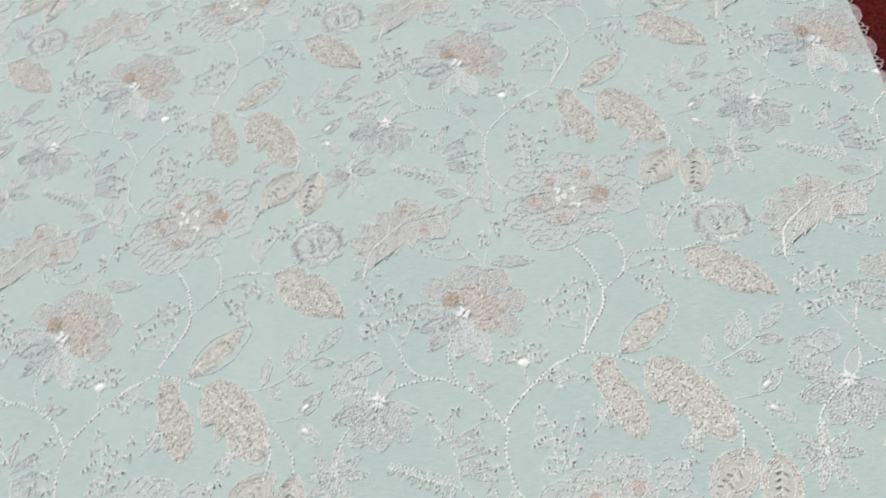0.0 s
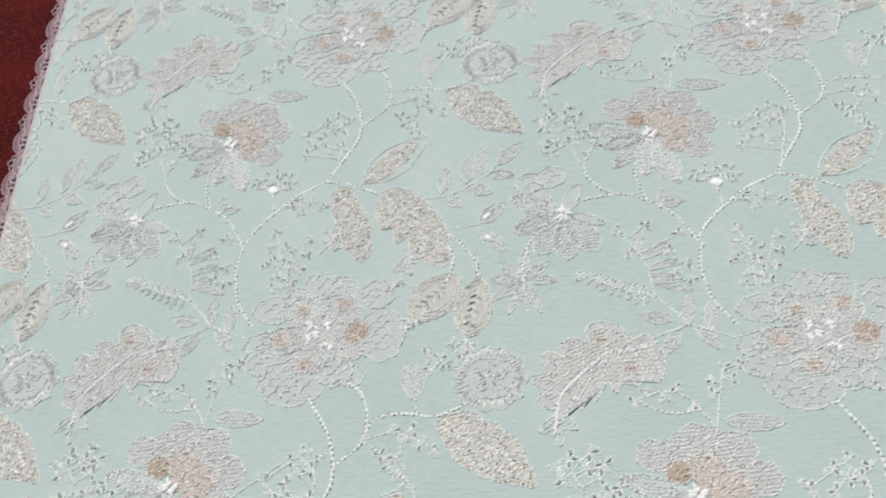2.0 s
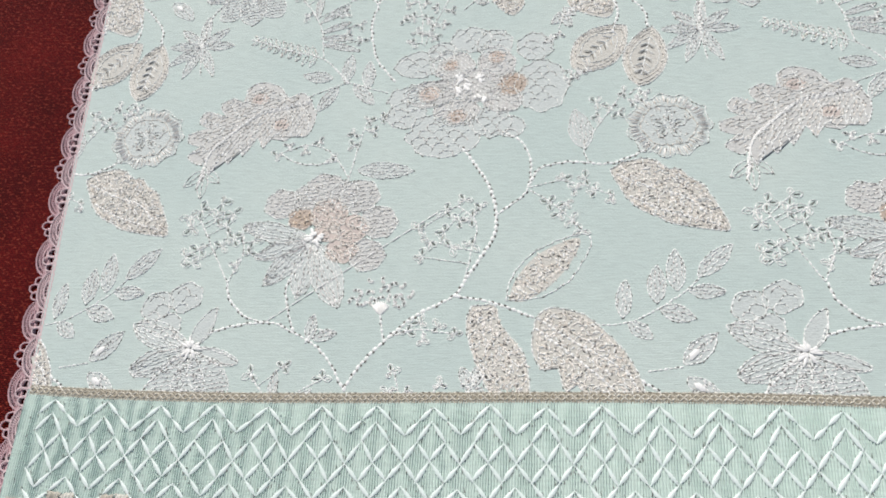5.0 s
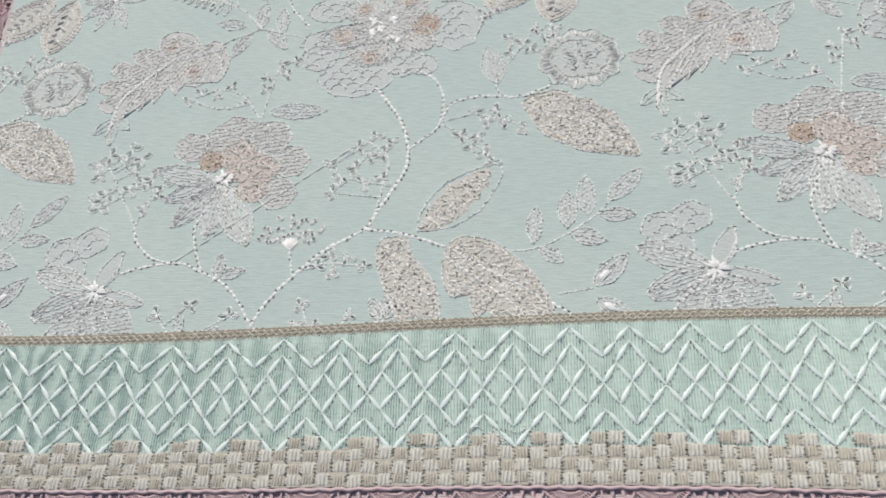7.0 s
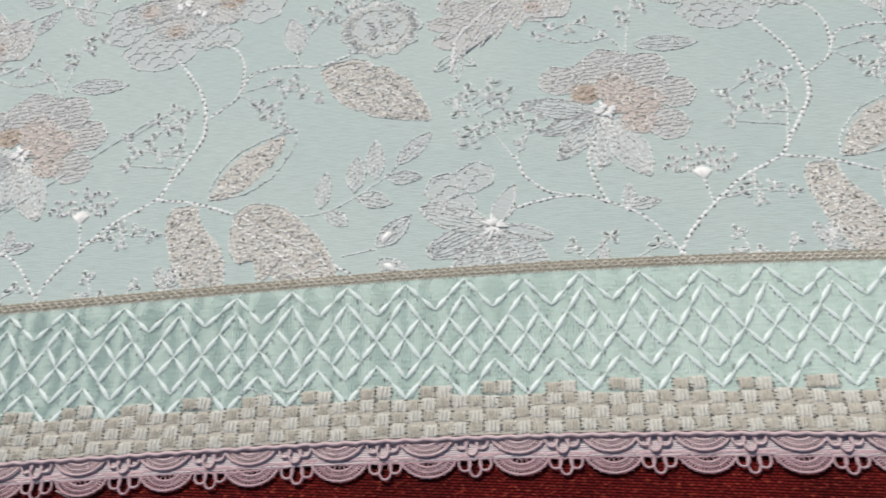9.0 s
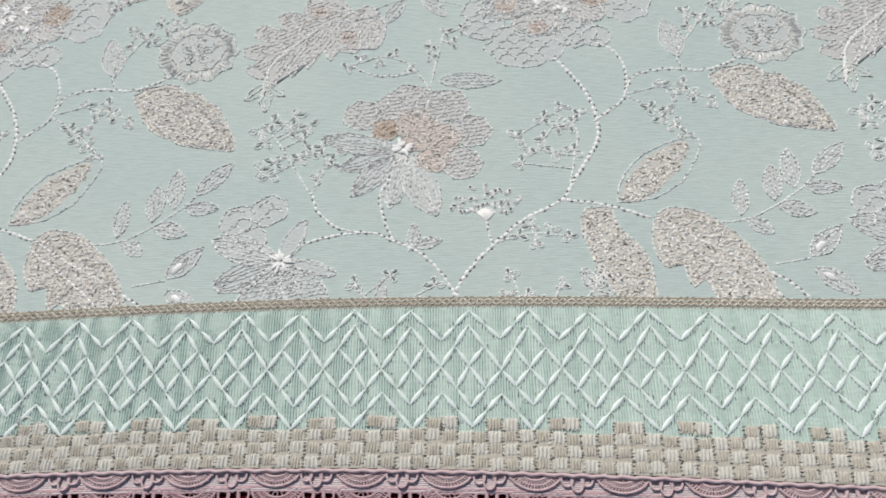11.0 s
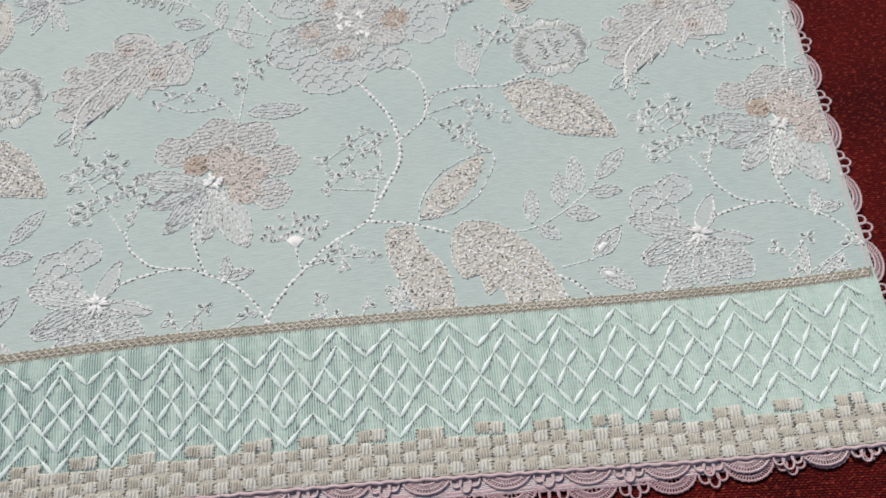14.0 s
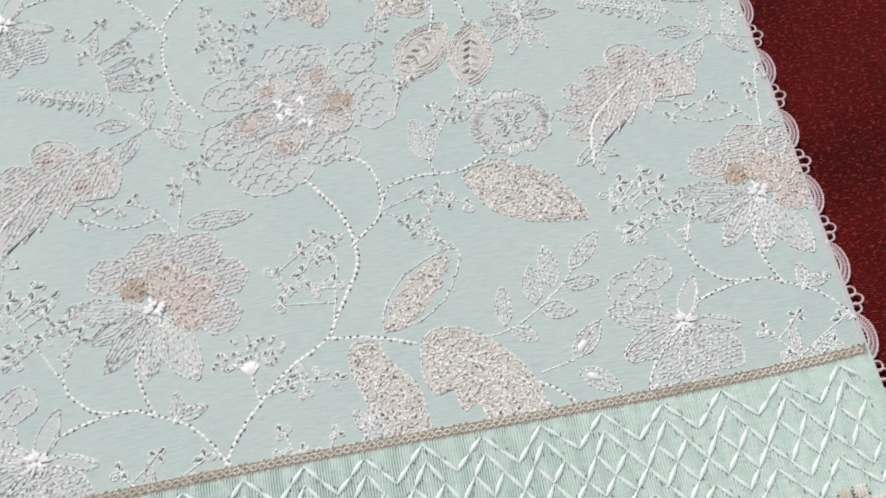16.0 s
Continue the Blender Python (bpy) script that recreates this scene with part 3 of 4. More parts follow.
def feather_leaf(at):
    f = Sewn("leaf", "broad feathered leaf of rounded fingers in blush and cream")
    spine = [(28, 17), (16, 14), (4, 11), (-6, 3), (-17, -9), (-20, -26)]
    lower = [(28, 17), (31, 8), (27, -2), (22, 2), (18, -4), (13, 1), (8, -7), (4, -1), (-1, -11), (-4, -5), (-8, -15), (-10, -9), (-16, -20), (-17, -9), (-6, 3), (4, 11), (16, 14)]
    upper = [(28, 17), (23, 22), (17, 19), (11, 26), (2, 28), (-4, 24), (-3, 17), (-11, 20), (-16, 15), (-11, 9), (-22, 13), (-25, 7), (-17, 2), (-28, 2), (-28, -4), (-19, -6), (-28, -10), (-21, -15), (-17, -9), (-6, 3), (4, 11), (16, 14)]
    for ctrl, angle, tint in ((lower, lambda p: 0.95 + 0.012 * p[0], PINK_FILL), (upper, lambda p: 0.35 - 0.012 * p[0], PINK_FILL)):
        outline = resampled(smooth_line(ctrl + ctrl[:1], 6), 1.6)[:-1]
        f.kids.append(petal(outline, tint, angle, 1.75, LEAFY, 0.55, 2.5, rim=1))
    vein = Sewn("vein", "white midrib with curved side veins")
    for off in (-0.9, 0.0, 1.0):
        vein.chain(smooth_line([(x + off * 0.5, y + off) for x, y in spine]), 2.3, 0.8, WHITE, rise=0.5, dark=0.4)
    for root, end in (((4, 11), (-1, -7)), ((-2, 7), (-10, -11)), ((10, 13), (9, -4)), ((16, 14), (20, -1)), ((22, 16), (28, 2)), ((4, 11), (2, 26)), ((-6, 4), (-12, 17)), ((-11, -2), (-23, 9)), ((-14, -6), (-27, 0)), ((-16, -9), (-26, -8)), ((-8, 1), (-15, -16)), ((14, 13), (12, 22))):
        root, end = np.array(root, float), np.array(end, float)
        bow = (root + end) / 2 + np.array([2.2, 1.0])
        vein.chain(smooth_line([root, bow, end]), 2.2, 0.62, STEM, dark=0.4)
    f.kids.append(vein)
    tail = Sewn("leaflet", "small pointed leaflet at the tail")
    for tip in ((-27, -26), (-18, -32), (-10, -24)):
        o = lens((-18, -18), tip, 5, 9)
        tail.chain(o, 1.8, 0.55, STEM, closed=True, dark=0.5)
        tail.chain([(-18, -18), tip], 2.0, 0.5, THREAD)
    f.kids.append(tail)
    eye = Sewn("petal_pad", "small oval eye near the stalk")
    for cx, cy in ((3, 19), (15, 5)):
        eye.pad(lobe((cx, cy), 4.2, 3.0), BLUSH_FILL, 0.1)
        eye.chain(lobe((cx, cy), 4.6, 3.4), 1.8, 0.55, LEAFY, closed=True)
        for k in (-1.6, 0.0, 1.6):
            eye.stitch((cx + k - 0.6, cy - 0.8), (cx + k + 0.6, cy + 0.6), 0.6, GREY, 0.3, 0.2)
    f.kids.append(eye)
    return f


def leaflet(base, tip, width, thread=THREAD, full=True):
    f = Sewn("leaflet")
    o = lens(base, tip, width, 10, 0.2)
    if full:
        f.pad(o, PALE_FILL, 0.03)
    f.chain(o, 1.8, 0.55, STEM, closed=True, skew=0.2)
    f.rows_of(shrunk(o, 0.82), towards(base, tip), 1.5, 2.0, 0.5, thread, 0.6)
    return f


def buds(points, size=3.0, per=4):
    """Seed-like knots set round each point."""
    out = []
    for p in points:
        f = Sewn("bud")
        first = rng.uniform(0, 2 * math.pi)
        for k in range(max(2, per - 1)):
            a = first + k * rng.uniform(1.3, 2.0)
            d = np.array([math.cos(a), math.sin(a)]) * size * rng.uniform(0.9, 1.3)
            side = np.array([-d[1], d[0]]) * 0.36
            for way in (-1, 1):
                f.stitch(p, p + d * 0.55 + side * way, 0.5, STEM, 0.42)
                f.stitch(p + d * 0.55 + side * way, p + d, 0.5, STEM, 0.42)
            # a dark middle in half of them paints the bud's shaded inside
            f.stitch(p + d * 0.2, p + d * 0.8, 0.62, GREY if rng.random() < 0.5 else THREAD, 0.36)
        out.append(f)
    return out


def stem(points, width=1.0, step=2.4, label="curving stem in pale chain stitch"):
    f = Sewn("stem", label)
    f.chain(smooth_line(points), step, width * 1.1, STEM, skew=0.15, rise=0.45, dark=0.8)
    return f


def sprig(line, leaves=(), knots=(), width=0.7, size=2.8, label="fine sprig of buds and leaflets"):
    f = Sewn("sprig", label)
    f.chain(smooth_line(line), 2.0, width, STEM, skew=0.2, dark=0.3)
    f.kids += [leaflet(a, b, w) for a, b, w in leaves]
    path = resampled(smooth_line(line), 1.0)
    for knot in knots:
        root = path[np.argmin(np.hypot(*(path - knot).T + 0.0))]
        if np.hypot(*(knot - root)) > 2.0:
            f.chain(np.array([root, knot]), 1.8, width * 0.85, STEM, skew=0.15, dark=0.2)
    f.kids += buds(knots, size * 1.12)
    return f


def repeat():
    """All pieces of one repeat with the place (millimetres from the daisy) about which each is drawn."""
    out = []

    def put(at, piece):
        out.append((at, piece))

    put((67, 72), big_flower(None))
    put((0, 0), daisy(None))
    put((-46.5, -45), star_flower(None))
    put((148.5, 47.5), ring_flower(None))
    put((-37, 51), feather_leaf(None))
    at = (80, -48)
    put(at, leaf(rel(at, (66, -30), (64, -38), (66, -48), (70, -58), (75, -67), (83, -74), (88, -69), (88, -60), (87, -52), (83, -45), (77, -37), (75, -30))))
    at = (115, -52)
    put(at, leaf(rel(at, (90, -37), (95, -31), (108, -33), (119, -43), (127, -55), (130, -68), (127, -77), (118, -75), (110, -71), (106, -61), (101, -64), (98, -52), (93, -56), (89, -47)),
                 [rel(at, (91, -35), (107, -46), (123, -56), (129, -68)), rel(at, (90, -39), (104, -50), (119, -63))]))
    at = (97, -15)
    put(at, leaf(rel(at, (80, -28), (83, -17), (93, -6), (112, 1), (112, -8), (104, -20), (92, -27)), core=rel(at, (81, -28), (84, -19), (93, -8), (109, -1), (106, -11), (98, -21), (88, -28))))
    at = (145, 17)
    put(at, leaf(rel(at, (123, 30), (129, 34), (137, 35), (142, 34), (146, 30), (151, 30), (154, 26), (159, 23), (161, 19), (165, 12), (168, 2), (157, 3), (147, 5), (139, 9), (132, 13), (127, 21)),
                 [rel(at, (125, 28), (140, 21), (152, 17), (160, 9)), rel(at, (130, 18), (143, 11), (156, 7), (163, 5))]))
    at = (66, -62)
    put(at, sprig(rel(at, (60, -70), (66, -63), (70, -57)), [(*rel(at, a, b), 5) for a, b in (((66, -63), (62, -55)), ((67, -62), (70, -54)), ((65, -64), (72, -66)))]))
    at = (107, -77)
    put(at, sprig(rel(at, (107, -70), (106, -76), (104, -83)), [(*rel(at, a, b), 4.5) for a, b in (((106, -74), (101, -80)), ((106, -74), (110, -82)), ((106, -71), (112, -75)))]))
    put((122, 92), round_leaf(*rel((122, 92), (134, 104), (110, 81)), 21))
    put((141, 87), round_leaf(*rel((141, 87), (145, 103), (138, 71)), 19))
    at = (76, -10)
    put(at, stem(rel(at, (18, -65), (26, -52), (44, -35), (60, -26), (64, -19), (74, -2), (76, 9), (72, 25), (61, 42)), 1.25))
    at = (86, 25)
    put(at, stem(rel(at, (76, 9), (86, 17), (90, 23), (91, 34), (87, 44), (80, 49)), 1.05))
    at = (115, 32)
    put(at, stem(rel(at, (90, 23), (95, 31), (107, 34), (124, 33), (138, 39)), 1.05))
    at = (80, -29)
    put(at, stem(rel(at, (60, -26), (75, -29), (91, -35)), 1.1))
    at = (-12, -45)
    put(at, stem(rel(at, (-41, -42), (-33, -39), (-17, -37), (-8, -40), (7, -49), (18, -65)), 1.0))
    at = (-8, -28)
    put(at, stem(rel(at, (-5, -12), (-10, -20), (-9, -30), (-5, -41)), 1.0))
    at = (20, 100)
    put(at, stem(rel(at, (18, 121), (16, 108), (20, 90), (30, 77)), 1.1))
    at = (133, 117)
    put(at, stem(rel(at, (129, 119), (131, 112), (128, 100)), 1.1))
    put(at, stem(rel(at, (128, 127), (134, 122), (142, 113), (144, 103)), 1.1))
    at = (-60, 125)
    put(at, stem(rel(at, (-52, 136), (-66, 120), (-69, 105)), 0.8))
    at = (-35, -25)
    put(at, stem(rel(at, (-36, -20), (-34, -27), (-27, -34), (-18, -37)), 0.9))

    at = (-68, 100)
    f = sprig(rel(at, (-68, 116), (-69, 100), (-67, 84)), [(*rel(at, (-69, 101), t), 5) for t in ((-86, 101), (-52, 101), (-76, 83), (-60, 83), (-81, 111), (-56, 111), (-68, 119), (-85, 90))],
              label="snowflake-like sprig of small leaflets")
    put(at, f)
    at = (-27, 98)
    f = sprig(rel(at, (-44, 104), (-25, 97), (-6, 91), (8, 77)), width=0.9, label="fern spike with seed rows")
    for k in np.linspace(0, 1, 9):
        x, y = -40 + 30 * k, 103 - 10.5 * k
        for side in (-1, 1):
            f.kids.append(leaflet(*rel(at, (x, y), (x - 2.5, y + side * (3 + 3 * k))), 2.4, LEAFY, False))
    put(at, f)
    at = (-4, 112)
    put(at, sprig(rel(at, (-6, 92), (-9, 108), (-14, 118), (-20, 126)), [(*rel(at, a, b), 3.6) for a, b in (((-9, 106), (6, 112)), ((-9, 103), (8, 102)), ((-10, 112), (4, 122)), ((-12, 114), (-11, 130)), ((-8, 100), (12, 95)))],
                  rel(at, (-21, 128), (-8, 131), (8, 126), (10, 110), (12, 101), (-16, 116), (2, 117), (4, 105)), size=3.2))
    at = (42, 112)
    put(at, sprig(rel(at, (36, 129), (40, 113), (41, 97)), (), rel(at, (35, 129), (34, 121), (41, 121), (36, 113), (43, 112), (38, 104), (44, 103), (36, 98), (31, 112)), size=3.0))
    put(at, sprig(rel(at, (53, 124), (47, 110), (42, 96)), (), rel(at, (54, 124), (47, 118), (54, 116), (46, 109), (51, 108), (47, 101)), size=2.8))
    at = (5, 78)
    put(at, sprig(rel(at, (-11, 70), (-2, 74), (8, 77), (18, 74), (27, 71)), [(*rel(at, a, b), 6) for a, b in (((6, 77), (8, 93)), ((17, 74), (17, 89)), ((3, 75), (-6, 62)), ((10, 76), (21, 65)), ((0, 80), (-15, 82)))]))
    at = (12, 40)
    f = sprig(rel(at, (12, 26), (15, 41), (18, 56)), [(*rel(at, (16, 32), (41, 31)), 8)], rel(at, (19, 57), (13, 50), (22, 51), (13, 44), (25, 58)), label="bud sprig with one striped leaf")
    put(at, f)
    put(at, sprig(rel(at, (13, 27), (4, 40), (-7, 45), (-21, 41)), (), rel(at, (-22, 40), (-17, 45), (-9, 42), (-3, 47), (3, 38)), size=2.8))
    put(at, stem(rel(at, (-20, 41), (-12, 36), (-2, 35), (7, 37)), 0.7))
    at = (-45, -2)
    put(at, sprig(rel(at, (-58, 11), (-53, 9), (-47, -1), (-36, -20)), (), rel(at, (-58, 11), (-53, 14), (-56, 5), (-44, 17), (-46, 10), (-38, 12), (-40, 6), (-53, -11), (-57, -8), (-51, -5), (-41, -3)), size=3.8))
    put(at, sprig(rel(at, (-36, -20), (-31, -8), (-32, 1)), (), rel(at, (-32, 2), (-36, 0), (-28, -7), (-27, -1), (-33, -12)), size=3.4))
    at = (5, -39)
    put(at, sprig(rel(at, (0, -46), (4, -40), (11, -42)), [(*rel(at, (1, -45), (3, -33)), 4.5), (*rel(at, (3, -44), (13, -41)), 4.5)]))
    at = (30, -28)
    f = Sewn("sprig", "small fan of seed knots on a white calyx")
    for k in range(9):
        a = radians(50 + 80 * k / 8)
        p = np.array([0, -6.0])
        f.stitch(p, p + np.array([math.cos(a), math.sin(a)]) * rng.uniform(5, 7), 1.1, WHITE, 0.7)
    fan = [np.array([math.cos(radians(a)) * r, -6 + math.sin(radians(a)) * r]) for r in (8, 11.5, 15) for a in range(32, 155, 20)]
    f.kids += buds(fan, 2.2, 3)
    f.chain(np.array([[0, -6], [1, -12], [2, -17]]), 2, 0.9, STEM)
    put(at, f)
    at = (47, -41)
    put(at, sprig(rel(at, (34, -43), (45, -40), (60, -42)), (), rel(at, (41, -41), (46, -37), (47, -44), (53, -39), (60, -42)), size=3.0))
    at = (146, -22)
    put(at, sprig(rel(at, (112, -38), (125, -37), (138, -31), (149, -23), (156, -15)), [(*rel(at, a, b), w) for a, b, w in (((124, -35), (126, -19), 6), ((137, -29), (138, -13), 7), ((145, -24), (145, -6), 7), ((153, -18), (167, -4), 7), ((149, -24), (163, -24), 6), ((138, -31), (151, -35), 7), ((126, -37), (135, -43), 6))],
                  label="five-leaved sprig in lilac-grey thread"))
    at = (152, -51)
    f = sprig(rel(at, (131, -56), (144, -54)), [(*rel(at, a, b), 7.5) for a, b in (((144, -53), (157, -41)), ((145, -58), (158, -69)))], label="forked pair of small leaves with white seeds")
    f.stitch(*rel(at, (146, -51), (150, -47)), 2.2, WHITE, 0.5, 0.3)
    f.stitch(*rel(at, (147, -60), (151, -63)), 2.2, WHITE, 0.5, 0.3)
    put(at, f)
    at = (107, 18)
    put(at, sprig(rel(at, (90, 22), (105, 25), (124, 18)), (), rel(at, (104, 26), (109, 21), (113, 26), (117, 20), (124, 17)), size=3.2))
    put(at, sprig(rel(at, (90, 21), (100, 14), (111, 3)), (), rel(at, (98, 15), (102, 10), (105, 15), (107, 7), (111, 2)), size=3.2))
    at = (118, 50)
    put(at, sprig(rel(at, (115, 34), (114, 42), (124, 58), (131, 69)), [(*rel(at, (114, 40), (110, 60)), 10)], rel(at, (120, 56), (125, 61), (119, 63), (131, 68), (128, 58)), size=3.0))
    at = (61, 0)
    put(at, sprig(rel(at, (64, -19), (66, -8), (68, 6), (60, 14)), (), rel(at, (55, 12), (63, 17), (66, 8), (55, 2), (49, -2), (58, -5), (66, -4), (46, -9), (70, 13), (61, 7), (44, 3)), size=3.4, label="branching cluster of seed buds"))
    for at, n in (((101, 98), 3), ((110, 77), 4), ((67, 126), 3), ((108, 113), 4), ((137, 65), 3)):
        put(at, sprig([(-3, -2), (3, 3)], (), [np.array((k * 2.6 - 2, k * 2.0 - 2)) for k in range(n)], size=2.4))
    return out


# ---- the ground: a broad dark red woven cloth ----
def sheet(name, rows, z, thick, material):
    """A flat cloth between pairs of edge points, from near to far, with real thickness."""
    verts, faces = [], []
    n = len(rows[0])
    for level in (z, z - thick):
        for row in rows:
            verts += [(x, y, level) for x, y in row]
    count = len(rows) * n
    for r in range(len(rows) - 1):
        for c in range(n - 1):
            a = r * n + c
            faces.append((a, a + 1, a + n + 1, a + n))
            faces.append((count + a + n, count + a + n + 1, count + a + 1, count + a))
    rim = [c for c in range(n)] + [r * n + n - 1 for r in range(1, len(rows))] + [(len(rows) - 1) * n + c for c in range(n - 2, -1, -1)] + [r * n for r in range(len(rows) - 2, 0, -1)]
    for a, b in zip(rim, rim[1:] + rim[:1]):
        faces.append((a, a + count, b + count, b))
    return mesh_of(name, verts, faces, [material], smooth=False)


ground = tagged(new("ground", sheet("ground", [[(x, y) for x in np.linspace(-6, 6, 13)] for y in np.linspace(-6, 6, 13)], -0.0026, 0.02, RED)),
                "dark red coarsely woven cloth spread flat under the panel", "cloth", kind="structure")


# ---- the embroidered panel ----
def hem_y(x):
    return braid_y(x) - band_depth(x)


panel = tagged(new("embroidered_panel"), "pale aqua cotton dress panel with floral embroidery and lace hem", "fabric")


def part(name, data, parent, label="", m=None):
    ob = new(name, data)
    ob.parent = parent
    if m is not None:
        ob.matrix_basis = m
    if label:
        ob["label"] = label
    return ob


def between(t, y_of_x, y=None):
    """A point t of the way from edge to edge on the line y_of_x."""
    x = left_x(0) + (right_x(0) - left_x(0)) * t
    y = y_of_x(x)
    x = left_x(y) + (right_x(y) - left_x(y)) * t
    return x, y_of_x(x)


steps = np.linspace(0, 1, 61)
rows = [[between(t, lambda x: braid_y(x) - 0.001) for t in steps]]
for y in np.linspace(0.03, FAR_END, 26):
    rows.append([(left_x(y) + (right_x(y) - left_x(y)) * t, y) for t in steps])
part("cloth", sheet("cloth", rows, 0.0, 0.0008, AQUA), panel, "pale aqua woven cotton ground")


def ribbed_band():
    """The border's ground: fine upright ribs a millimetre apart that wander a little."""
    across, down = 2400, 12
    verts, faces = [], []
    for k in range(down + 1):
        for c in range(across + 1):
            x, y = between(c / across, braid_y)
            d = band_depth(x) * k / down
            sway = 0.00022 * math.sin(x * 310 + d * 90) * math.sin(math.pi * k / down * 3)
            lift = (-0.0005, 0.0001, 0.0004, 0.0001)[c % 4] if 0 < k < down else -0.0003
            verts.append((x + sway, y - d, 0.0005 + lift))
    n = across + 1
    faces = [(k * n + c + n, k * n + c + n + 1, k * n + c + 1, k * n + c) for k in range(down) for c in range(across)]
    return mesh_of("border_band", verts, faces, [BAND])


band = part("border_band", ribbed_band(), panel, "mint ribbed border band above the hem")
edge = [between(t, hem_y) for t in steps]
part("hem_backing", sheet("hem_backing", [edge, [between(t, braid_y) for t in steps]], -0.0002, 0.0006, AQUA), panel)

# ---- border: satin zigzags and a lattice of diamonds ----
PITCH = 0.0203


def band_point(k, d, grow=0.3):
    """A place on the border: k repeats along, d millimetres below the braid; grow: how far it follows the border's widening."""
    n = k - 4
    x = 0.099 + n * PITCH + 0.0000036 * max(n, 0) ** 3 - 0.00013 * min(n, 0) ** 2
    y = braid_y(x)
    wander = 0.0004 * math.sin(k * 5.1 + d * 1.3), 0.0005 * math.sin(k * 3.7 + d * 2.1)
    return np.array((x + wander[0], y - d / 1000 * (1 + grow * (band_depth(x) / 0.0565 - 1)) + wander[1]))


def satin(length, width):
    """A slim padded satin stitch with cross ribs, pointed at both ends, heavier past its middle."""
    n = 14
    verts, faces = [], []
    for k in range(n + 1):
        t = k / n
        w = width / 2 * (0.16 + 0.84 * math.sin(math.pi * t ** 1.25) ** 1.15)
        rib = 1.15 if k % 2 else 0.6
        w *= 1.08 if k % 2 else 0.86
        x = (t - 0.5) * length
        verts += [(x, -w, 0), (x, -w * 0.5, 0.00032 * rib * w / width * 2), (x, w * 0.5, 0.00032 * rib * w / width * 2), (x, w, 0)]
    for k in range(n):
        for c in range(3):
            a = k * 4 + c
            faces.append((a, a + 4, a + 5, a + 1))
    return mesh_of("satin_stitch", verts, faces, [SATIN])


SATIN_MESHES = {}


def sew_satin(a, b, width):
    if not (left_x(a[1]) + 0.002 < min(a[0], b[0]) and max(a[0], b[0]) < right_x(a[1]) - 0.002):
        return
    d = b - a
    length = float(np.hypot(*d))
    if d[0] * d[1] < 0:
        width = round(width * 0.88, 5)
    key = (round(length, 3), width)
    if key not in SATIN_MESHES:
        SATIN_MESHES[key] = satin(key[0] * 1.02, width)
    m = Matrix.Translation((*(a + b) / 2, 0.00082)) @ Matrix.Rotation(math.atan2(d[1], d[0]), 4, "Z")
    part("satin_stitch", SATIN_MESHES[key], band, m=m)


for k in range(-9, 24):
    rows = ((0, 3.2, 0.5, 13.8), (0, 8.8, 0.5, 23.9), (0.5, 23.9, 1.0, 36.8), (0.5, 32.4, 1.0, 44.2))
    for k0, d0, k1, d1 in rows:
        for a, b in (((k0, d0), (k1, d1)), ((1 - k0, d0), (1 - k1, d1))):
            a, b = band_point(k + a[0], a[1]), band_point(k + b[0], b[1])
            middle = (a + b) / 2
            sew_satin(a, middle, 0.0018)
            sew_satin(middle, b, 0.0018)
    for side in (-1, 1):
        sew_satin(band_point(k + side * 0.25, 16.4), band_point(k, 23.4), 0.0018)
        sew_satin(band_point(k, 23.4), band_point(k + side * 0.25, 30.6), 0.0018)


# ---- border: woven check along the hem ----
def check(width, height, ribs, material, name):
    """A small pillow of upright threads with an uneven rim."""
    n, m = ribs * 2, 6
    verts, faces = [], []
    for r in range(m + 1):
        for c in range(n + 1):
            x = (c / n - 0.5) * width + rng.normal(0, 0.00006)
            y = (r / m - 0.5) * height + rng.normal(0, 0.00014)
            dome = math.sin(math.pi * (0.12 + 0.76 * r / m)) * math.sin(math.pi * (0.12 + 0.76 * c / n))
            verts.append((x, y, (0.00065 if c % 2 else 0.00010) * dome if 0 < r < m else -0.0001))
    faces = [(r * (n + 1) + c, r * (n + 1) + c + 1, (r + 1) * (n + 1) + c + 1, (r + 1) * (n + 1) + c) for r in range(m) for c in range(n)]
    return mesh_of(name, verts, faces, [material], smooth=False)


CELL = PITCH / 4
part("check_ground", sheet("check_ground", [[between(t, lambda x: hem_y(x) + 0.0006) for t in steps], [between(t, lambda x: hem_y(x) + 0.0128) for t in steps]], 0.0009, 0.0003, CHECK_TAN), band)
cream_patches = [check(CELL * 1.04, 0.0044, 4, CHECK_CREAM, "cream_patch") for _ in range(5)]
tan_patches = [check(CELL * 0.98, 0.0040, 5, CHECK_TAN, "tan_patch") for _ in range(5)]
ticks = Sewn("tick_shading")
